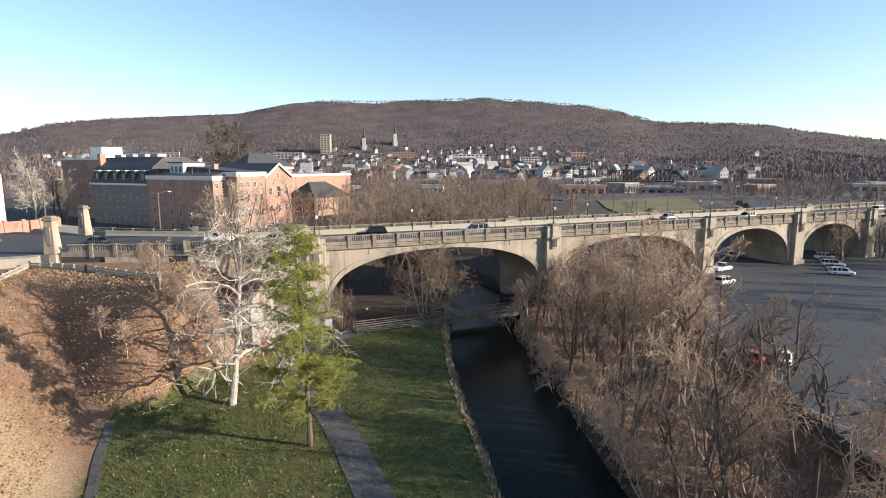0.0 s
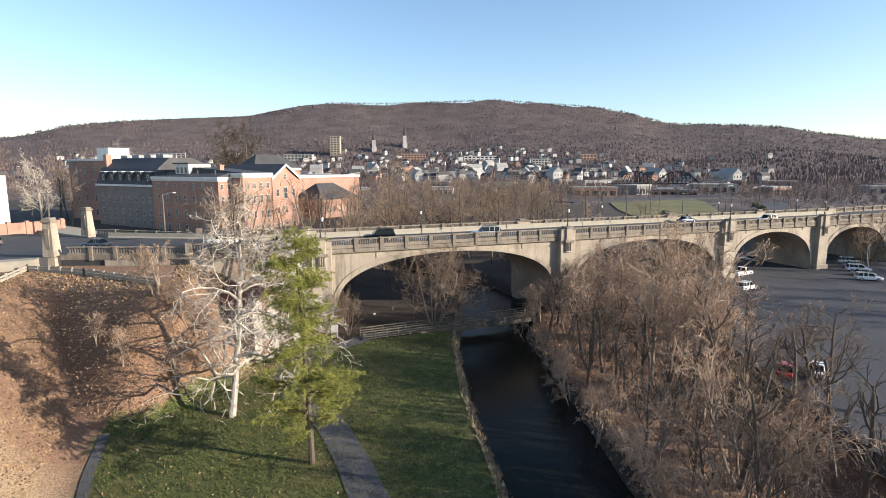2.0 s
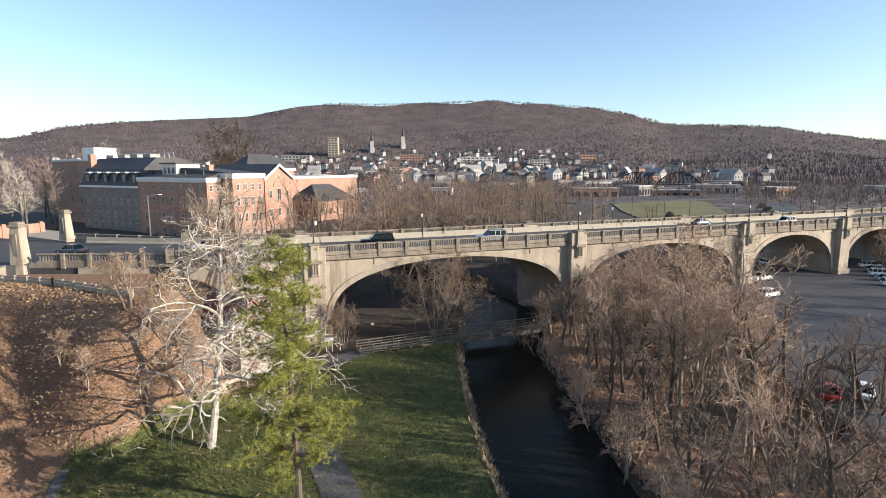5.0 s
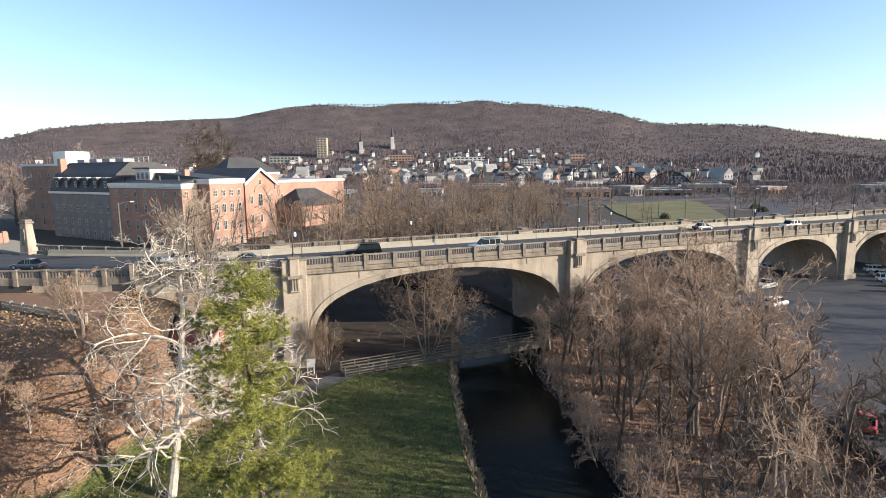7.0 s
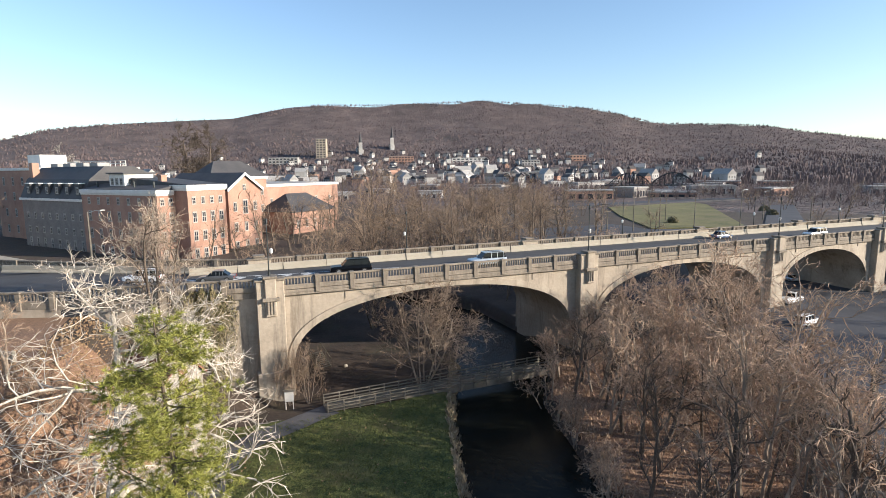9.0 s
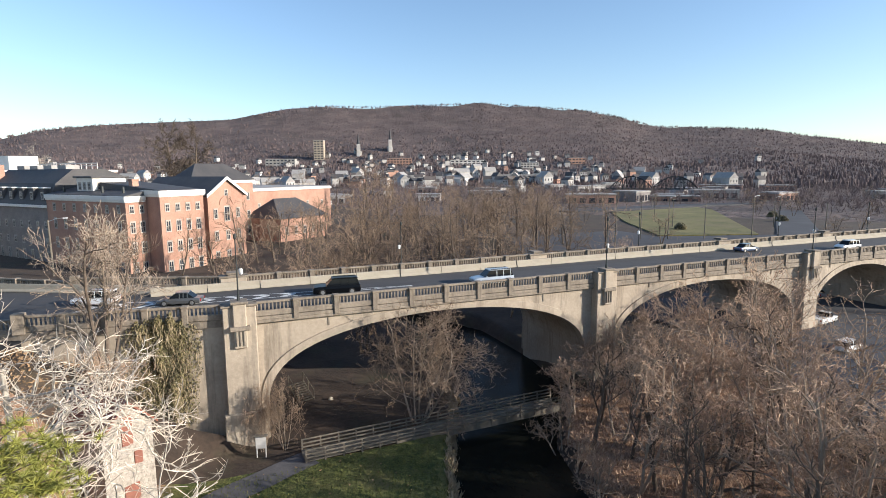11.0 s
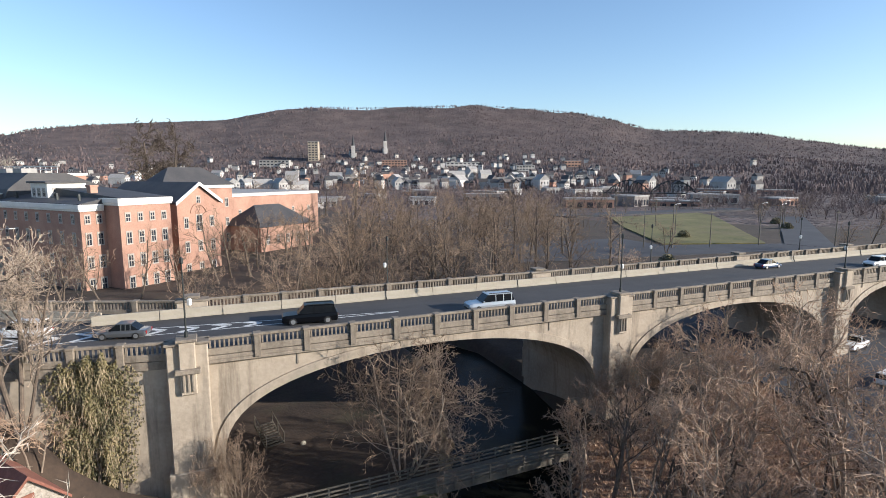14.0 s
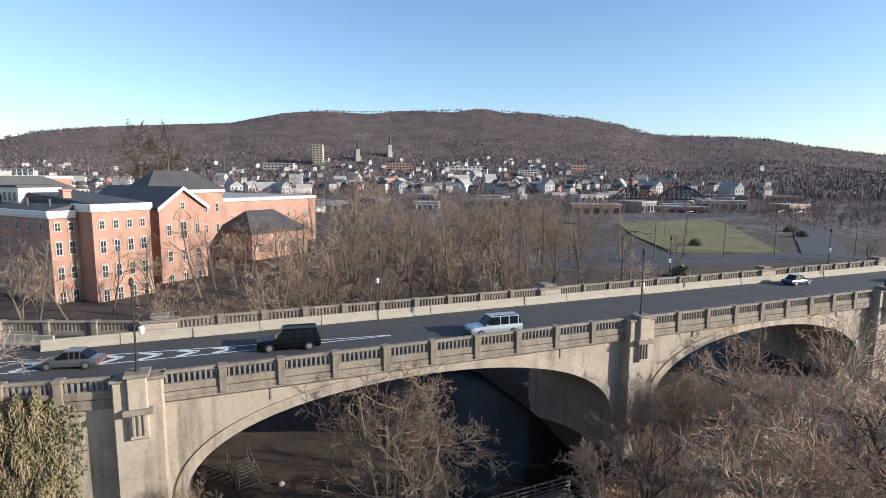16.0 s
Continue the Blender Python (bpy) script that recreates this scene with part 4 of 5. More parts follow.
# bushes before the halls
for x, y, s in ((-11, 33, 0.6), (-7, 36, 0.62), (-2, 38, 0.66), (3, 42, 0.72), (8, 46, 0.8), (12, 36, 0.9), (14, 50, 0.9), (-15, 31, 0.7), (18, 58, 1.0), (5, 30, 0.6), (10, 27, 0.65), (21, 70, 1.0), (0, 28, 0.7), (16, 40, 0.9), (20, 45, 1.0), (24, 52, 1.0), (28, 62, 1.0), (24, 38, 0.9), (30, 70, 1.0), (34, 80, 1.0), (29, 50, 1.0), (5, 47, 0.7), (10, 56, 0.8), (16, 66, 0.9), (-13, 28, 0.6), (33, 60, 1.0)):
    set_down(rnd.choice(woods[2:]), rnd, x, y, s)
# trees by the western wall, by the lot and at the bridge's far end
for x, y, s, k in ((-10.5, -2.0, 0.55, 3), (-24, -20, 0.5, 4), (-27, -16, 0.45, 4), (-19, -20, 0.5, 4), (-17, -15, 0.6, 3), (-21, -14, 0.7, 4), (40.5, -2.5, 0.5, 1), (48.5, -3.0, 0.5, 4)):
    set_down(brushes[k], rnd, x, y, s)
for x, y, s, k in ((46, -47, 0.75, 1), (46, -33, 0.66, 3), (53, -21, 0.6, 1)):
    set_down(woods[k], rnd, x, y, s)
for i in range(16):
    x, y = 128 + rnd.uniform(-8, 30), rnd.uniform(-28, 4)
    set_down(rnd.choice(brushes[:3] + woods[3:]), rnd, x, y, rnd.uniform(0.8, 1.1), z=0.9)
for x, y in scatter(34, lambda x, y: not (130 < x < 285 and 70 < y < 205) and x > 120 and y > 0.28 * x, 9.0, 21, (120, 420, 40, 420)):
    set_down(rnd.choice(woods), rnd, x, y, rnd.uniform(0.6, 0.95))
for x, y, s in ((238, 118, 0.7), (252, 140, 0.75), (262, 128, 0.7), (200, 196, 0.8), (176, 186, 0.75), (225, 205, 0.85), (154, 150, 0.7), (148, 128, 0.65), (285, 165, 0.8), (300, 150, 0.75)):
    set_down(rnd.choice(woods), rnd, x, y, s)
# tall pair behind the halls, and trees round them
for x, y, s, k in ((-55, 96, 1.1, 0), (-62, 118, 1.2, 1), (-44, 135, 1.3, 1), (-50, 78, 0.9, 0), (-75, 100, 1.2, 1), (30, 165, 1.1, 0), (45, 175, 1.1, 1), (15, 170, 1.0, 2), (60, 185, 1.1, 0), (75, 190, 1.1, 1), (-85, 140, 1.3, 0), (-70, 160, 1.3, 2)):
    set_down(woods[k], rnd, x, y, s, z=9.0)
for t in woods + brushes:
    for o in (*t.children_recursive, t):
        bpy.data.objects.remove(o)


big = tree("tall_tree", "tall dark bare tree rising behind the brick hall", "tree", "tall trees behind the hall", 91, "bark", "bark", height=37, spread=0.55, kids=(14, 7, 5, 4), trunk=0.55, fork=0.35, rise=0.3, wob=0.24, thin=0.085, reach=0.6)
big.matrix_basis = pose(-13.5, 128, 9)
copy_thing(big, pose(-7.5, 130, 9, 0, 0, 140))
pale = tree("pale_tree", "broad pale bare tree behind the stone hall", "tree", "", 95, "grey_twig", "grey_twig", height=26, spread=0.55, kids=(14, 7, 5, 4), trunk=0.4, fork=0.15, rise=0.3, wob=0.2, thin=0.04, reach=0.75)
pale.matrix_basis = pose(-44, 118, 9)
copy_thing(pale, pose(-58, 84, 9.3, 0, 0, 100)).scale = (0.7, 0.7, 0.8)

bank = tree("bank_tree", "slender upright dark bare tree on the creek bank", "tree", "slender trees on the creek bank", 83, "bark", "bark", height=15, spread=0.3, kids=(7, 4, 3, 2), trunk=0.27, fork=0.34, rise=0.4, wob=0.2, thin=0.035, reach=0.6, stout=1.2)
bank.matrix_basis = pose(36, -39, ground_z(36, -39))
for x, y, a, k in ((39, -36, 40, 1.0), (33, -45, 90, 1.05), (42, -31, 140, 0.9), (30, -50, 200, 1.05), (27, -46, 250, 0.95), (24, -55, 300, 1.0), (29, -38, 20, 0.9), (35, -52, 60, 1.0), (21, -60, 110, 1.0), (45, -38, 170, 0.9), (31, -58, 75, 1.0), (26, -63, 15, 1.05)):
    copy_thing(bank, pose(x, y, ground_z(x, y), 0, 0, a)).scale = (k, k, k)

r_bank = random.Random(41)
for i in range(15):
    y = -66 + 4.0 * i + r_bank.uniform(-0.8, 0.8)
    x = table(y, EAST_BANK) + r_bank.uniform(0.4, 6.0)
    k = r_bank.uniform(0.6, 0.85)
    copy_thing(bank, pose(x, y, ground_z(x, y), r_bank.uniform(-7, 7), r_bank.uniform(-9, 4), r_bank.uniform(0, 360))).scale = (k, k, k)
for x, y, k in ((1.4, -2.2, 0.42), (3.4, -2.9, 0.46), (42, -2.8, 0.5), (47.5, -3.4, 0.55)):
    copy_thing(arch_tree, pose(x, y, ground_z(x, y), 0, 0, 157 * k * x)).scale = (k * 0.55, k * 0.55, k * 1.2)

gnarl = tree("gnarled_tree", "old bare tree with dark crooked limbs among the thicket", "tree", "old trees in the thicket", 77, "bark", "twig", height=15, spread=0.6, kids=(9, 6, 5, 3), trunk=0.34, fork=0.3, rise=0.12, wob=0.32, thin=0.026, reach=0.8, thick=True, stout=1.3)
gnarl.matrix_basis = pose(49, -22, ground_z(49, -22))
for x, y, a, k in ((38, -20, 130, 0.7), (33, -27, 250, 0.72), (44.5, -47, 60, 0.8), (57, -12, 200, 0.7)):
    copy_thing(gnarl, pose(x, y, ground_z(x, y), 0, 0, a)).scale = (k, k, k)

# the tall thin pine beside the sycamore
def pine(x, y):
    r = random.Random(8)
    t = thing("pine_tree", "tall thin pine with sparse yellow-green needle clumps", "tree", m=pose(x, y, ground_z(x, y) - 0.1, 1.0, -1.5, 0))
    h = 20.5
    bm = bmesh.new()
    tube(bm, [(0, 0, 0), (0.05, 0, 3), (0.0, 0.1, 8), (-0.1, 0, 14), (-0.2, 0, h)], [0.27, 0.22, 0.18, 0.11, 0.03], 8)
    part("trunk", bm, "bark", t)
    vs, fs = [], []
    wood = bmesh.new()
    for k in range(120):
        f = (k + r.random()) / 120
        z = 3.6 + (h - 3.8) * f
        reach = (3.9 * (1 - f) ** 0.6 + 1.2) * r.uniform(0.45, 1.1) * (0.75 if f < 0.08 else 1)
        if 0.40 < f < 0.47 or 0.66 < f < 0.70:
            reach *= 0.45
        an = r.uniform(0, math.tau)
        d = Vector((math.cos(an), math.sin(an), r.uniform(-0.12, 0.3)))
        a = Vector((-0.1 * f, 0, z))
        tube(wood, [a, a + d * reach * 0.5, a + d * reach + Vector((0, 0, 0.15))], [0.045, 0.03, 0.012], 3, False)
        for c in range(int(8 + reach * 8.0)):
            q = a + d * reach * r.uniform(0.3, 1.08) + Vector((r.gauss(0, 0.36), r.gauss(0, 0.36), r.gauss(0, 0.2)))
            for n in range(34):
                dr = Vector((r.gauss(0, 1), r.gauss(0, 1), r.gauss(0.35, 0.8))).normalized() * r.uniform(0.18, 0.4)
                sd = dr.orthogonal().normalized() * 0.019
                sd.rotate(Euler((r.random() * 6, r.random() * 6, r.random() * 6)))
                b = len(vs)
                vs += [q - sd, q + sd, q + dr]
                fs.append((b, b + 1, b + 2))
    part("bough", wood, "bark", t)
    pydata("needles", (vs, fs), "needles", t)["kind"] = "stuff"


pine(-7.0, -38.4)


# ivy over the western wall
def ivy():
    r = random.Random(12)
    vs, fs = [], []
    strands = bmesh.new()
    for k in range(15000):
        x = r.gauss(-7.0, 1.3)
        edge = 1 - ((x + 7.0) / 3.6) ** 2 + 0.25 * noise.noise((x * 1.7, 0, 5))
        if edge < 0.05:
            continue
        top, bot = 12.6 - 1.6 * (1 - edge) - 0.5 * abs(math.sin(x * 3.1)), 8.2 - 9.0 * edge ** 0.6
        z = bot + (top - bot) * r.random() ** 0.8
        swell = 0.25 + 1.0 * edge * (0.55 + 0.6 * noise.noise((x * 0.9, z * 0.5, 1)))
        y = 0.3 - 0.16 * (x + 1) - r.random() ** 0.6 * max(swell, 0.15) - 0.1
        q = Vector((x, y, z))
        if k % 9 == 0:
            tube(strands, [q, q + Vector((r.gauss(0, 0.15), -0.15 * r.random(), -r.uniform(0.3, 0.9)))], [0.022, 0.012], 3, False)
            continue
        a = Vector((r.gauss(0, 0.6), r.gauss(0, 0.6), r.gauss(0, 1))).normalized() * r.uniform(0.07, 0.15)
        b = a.orthogonal().normalized() * a.length * 0.55
        n = len(vs)
        vs += [q - a, q + b, q + a, q - b]
        fs.append((n, n + 1, n + 2, n + 3))
    t = thing("ivy", "thick green and brown ivy hanging over the concrete wall", "climbing plant")
    pydata("foliage", (vs, fs), "ivy", t)["kind"] = "stuff"
    part("dry_strand", strands, "dry_grass", t)["kind"] = "stuff"
    bm = bmesh.new()
    for k in range(2):
        x = -7.2 + 1.5 * k
        tube(bm, [(x, 0.2, -0.5), (x + 0.3, 0.6, 3), (x - 0.2, 0.9, 7), (x + 0.2, 1.0, 10)], [0.16, 0.12, 0.08, 0.03], 6)
    part("stem", bm, "bark", t)


ivy()

# ---------------------------------------------------------------- footbridge, sign, mill, fences
fb = thing("footbridge", "weathered grey timber footbridge with slatted railings over the creek", "footbridge", m=pose(5.0, -6.3, -1.25, 0, -0.6, 1.0))
FL = 29.0
part("beam", boxes((9, FL, 0.1, 0.5, -0.75, -0.12), bevel=0.02), "wood", fb)
part("beam", boxes((9, FL, 1.9, 2.3, -0.75, -0.12), bevel=0.02), "wood", fb)
bm = boxes((-0.11, 0.11, 0, 2.4, -0.1, 0.0))
pl = link("plank", bm, "wood")
pl.parent = fb
for i in range(1, int(FL / 0.24)):
    again(pl, fb, Matrix.Translation((i * 0.24, 0, 0)))
pst = link("railing_post", boxes((-0.07, 0.07, -0.07, 0.07, -0.5, 1.15), bevel=0.015), "wood")
pst.parent = fb
pst.matrix_basis = Matrix.Translation((0, 0.05, 0))
for y in (0.05, 2.35):
    for i in range(17):
        if i or y > 1:
            again(pst, fb, Matrix.Translation((i * FL / 16, y, 0)))
    for z in (0.25, 0.62, 1.02):
        part("railing_board", boxes((-0.1, FL + 0.1, y - 0.13, y - 0.08, z, z + 0.15)), "wood", fb)
stair = thing("timber_stairs", "weathered timber stairs with handrails under the arch", "stairs", m=pose(8.2, 8.6, ground_z(8.2, 8.6), 0, 0, 112))
for k in range(9):
    part("step", boxes((0.28 * k, 0.28 * k + 0.3, 0, 1.9, 0.18 * (k + 1) - 0.05, 0.18 * (k + 1)), bevel=0.01), "wood", stair)
for y in (-0.06, 1.9):
    bm = bmesh.new()
    extrude_profile(bm, [(0, 0), (0.3, 0), (2.7, 1.55), (2.7, 1.75), (2.5, 1.75)], y, y + 0.06)
    part("stringer", bm, "wood", stair)
    bm = bmesh.new()
    extrude_profile(bm, [(0, 1.1), (2.6, 2.75), (2.6, 2.85), (0, 1.2)], y, y + 0.06)
    part("handrail", bm, "wood", stair)
    for x in (0.05, 1.3, 2.5):
        part("railing_post", boxes((x, x + 0.09, y, y + 0.06, 0.6 * x, 0.63 * x + 1.15)), "wood", stair)
stone = bmesh.new()
bmesh.ops.create_icosphere(stone, subdivisions=2, radius=0.3, matrix=Matrix.Translation((10.0, 7.6, ground_z(10.0, 7.6) + 0.1)) @ Matrix.Diagonal((1, 0.8, 1.0, 1)))
tagged(link("marker_stone", stone, "concrete_pale"), "pale rounded marker stone on the bank", "stone")
board = thing("notice_board", "white notice board on two posts beside the footpath", "sign", m=pose(1.2, -3.4, ground_z(1.2, -3.4), 0, 0, -18))
for x in (-0.42, 0.42):
    part("post", boxes((x - 0.05, x + 0.05, -0.05, 0.05, -0.1, 2.2), bevel=0.01), "white_paint", board)
part("panel", boxes((-0.5, 0.5, -0.09, -0.05, 0.95, 2.15), bevel=0.01), "white_paint", board)
part("roof", boxes((-0.65, 0.65, -0.25, 0.2, 2.2, 2.28), bevel=0.01), "wood", board)

mill = thing("stone_mill", "old pale rubble-stone mill with a red shingled gable roof", "building", m=pose(-8.9, -9.3, -0.7, 0, 0, 36))
bm = bmesh.new()
extrude_profile(bm, [(-1.95, -1), (1.95, -1), (1.95, 6.8), (0, 8.8), (-1.95, 6.8)], 0, 7)
part("wall", bm, "rubble", mill)
for s in (-1, 1):
    bm = bmesh.new()
    extrude_profile(bm, [(0, 8.85), (s * 2.25, 6.54), (s * 2.25, 6.74), (0, 9.1)], -0.35, 7.3)
    part("roof", bm, "red_wood", mill)
part("hatch", boxes((-0.5, 0.35, -0.08, 0.02, 5.4, 7.8), bevel=0.02), "red_wood", mill, "red boarded loft hatch")
part("door", boxes((-0.6, 0.6, -0.08, 0.02, 0, 2.1), bevel=0.02), "red_wood", mill)
part("window", boxes((0.35, 1.0, -0.08, 0.02, 3.6, 4.7), bevel=0.02), "red_wood", mill)


def plank_fence(name, label, pts, h, gap, boards):
    t = thing(name, label, "fence")
    for (ax, ay), (bx, by) in zip(pts, pts[1:]):
        n = max(1, round(math.hypot(bx - ax, by - ay) / gap))
        for i in range(n + 1):
            x, y = ax + (bx - ax) * i / n, ay + (by - ay) * i / n
            z = ground_z(x, y)
            part("post", boxes((x - 0.12, x + 0.12, y - 0.12, y + 0.12, z - 0.3, z + h), bevel=0.02), "concrete_pale", t)
        for i in range(n):
            p = [(ax + (bx - ax) * k / n, ay + (by - ay) * k / n) for k in (i, i + 1)]
            for z0, z1 in boards:
                bm = bmesh.new()
                a, b = [Vector((x, y, ground_z(x, y))) for x, y in p]
                d = (b - a).normalized()
                nrm = Vector((-d.y, d.x, 0)) * 0.04
                vs = [bm.verts.new(q + Vector((0, 0, z)) + s) for z in (z0, z1) for q, s in ((a, -nrm), (b, -nrm), (b, nrm), (a, nrm))]
                for f in ((3, 2, 1, 0), (4, 5, 6, 7), (0, 1, 5, 4), (1, 2, 6, 5), (2, 3, 7, 6), (3, 0, 4, 7)):
                    bm.faces.new([vs[i_] for i_ in f])
                part("board", bm, "concrete_pale", t)


plank_fence("slope_fence", "low pale post-and-board fence along the top of the slope", [(-40, -12), (-39, 5.5), (-31, -0.6), (-21, -11.6)], 1.0, 2.2, ((0.15, 0.5), (0.6, 0.85)))

# wall on the slope, coloured dark to stand for the shade on its face
rw = thing("retaining_wall", "stone retaining wall with bare creepers, its shade put into the dark colour", "retaining wall", m=pose(-20.6, -13.4, 0, 0, 0, 14))
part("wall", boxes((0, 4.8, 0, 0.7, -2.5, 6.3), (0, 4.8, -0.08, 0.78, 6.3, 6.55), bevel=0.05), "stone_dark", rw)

# footpaths
def footpath(pts, w, material, label):
    bm = bmesh.new()
    rows = []
    for i, p in enumerate(pts):
        d = (Vector(pts[min(i + 1, len(pts) - 1)]) - Vector(pts[max(i - 1, 0)])).normalized()
        n = Vector((-d.y, d.x)) * w / 2
        rows.append([bm.verts.new((q.x, q.y, ground_z(q.x, q.y) + 0.07)) for q in (Vector(p) - n, Vector(p), Vector(p) + n)])
    for a, b in zip(rows, rows[1:]):
        for k in (0, 1):
            bm.faces.new((a[k], a[k + 1], b[k + 1], b[k]))
    tagged(link("footpath", bm, material), label, "footpath", kind="structure")


def curve_points(pts, n=8):
    out = []
    for i in range(len(pts) - 1):
        p = [Vector(pts[max(min(j, len(pts) - 1), 0)]) for j in (i - 1, i, i + 1, i + 2)]
        for k in range(n):
            t = k / n
            out.append(0.5 * ((2 * p[1]) + (p[2] - p[0]) * t + (2 * p[0] - 5 * p[1] + 4 * p[2] - p[3]) * t * t + (3 * p[1] - p[0] - 3 * p[2] + p[3]) * t ** 3))
    return out + [Vector(pts[-1])]


footpath(curve_points([(5.5, -5.4), (1, -7.6), (-4.2, -10.6), (-7.2, -16.5), (-6.6, -24), (-4.4, -31), (-3.8, -37), (-3.6, -43), (-3.9, -52), (-7, -75)]), 3.0, "path", "narrow grey asphalt footpath across the lawn")
footpath(curve_points([(-25.0, -26), (-24.9, -30), (-24.8, -34), (-24.2, -42), (-24, -60)]), 0.9, "path", "narrow worn path at the foot of the slope")

# ---------------------------------------------------------------- vehicles
PAINTS = {"white": (0.75, 0.75, 0.75), "black": (0.004, 0.0045, 0.006), "silver": (0.42, 0.45, 0.48), "red": (0.5, 0.03, 0.025), "blue": (0.03, 0.06, 0.13), "grey": (0.12, 0.125, 0.13)}
for k, c in PAINTS.items():
    m = plain("car_" + k, c, 0.28, 0.4 if k in ("silver", "grey") else 0.0)
    m.node_tree.nodes["Principled BSDF"].inputs["Coat Weight"].default_value = 0.1 if k == "black" else 0.6
    m.node_tree.nodes["Principled BSDF"].inputs["Specular IOR Level"].default_value = 0.08 if k == "black" else 0.5
    M["car_" + k] = m
M["car_glass"] = plain("car_glass", (0.008, 0.01, 0.013), 0.1)
M["car_glass"].node_tree.nodes["Principled BSDF"].inputs["Specular IOR Level"].default_value = 0.25
M["head_glass"] = plain("head_glass", (0.525, 0.525, 0.51), 0.15)
M["tail_red"] = plain("tail_red", (0.262, 0.015, 0.015), 0.25)


def loft_x(bm, sections):
    """Cross sections (x, half width low, half width high, z low, z high) joined along x, with rounded shoulders."""
    rings = []
    for x, wl, wh, z0, z1 in sections:
        zm = z0 + (z1 - z0) * 0.6
        ring = [(-wl * 0.96, z0), (wl * 0.96, z0), (wl, z0 + 0.12 * (z1 - z0)), (wl, zm), (wh, z1 - 0.03), (wh * 0.9, z1), (-wh * 0.9, z1), (-wh, z1 - 0.03), (-wl, zm), (-wl, z0 + 0.12 * (z1 - z0))]
        rings.append([bm.verts.new((x, y, z)) for y, z in ring])
    n = len(rings[0])
    for a, b in zip(rings, rings[1:]):
        for k in range(n):
            bm.faces.new((a[k], a[(k + 1) % n], b[(k + 1) % n], b[k]))
    bm.faces.new(rings[0][::-1])
    bm.faces.new(rings[-1])


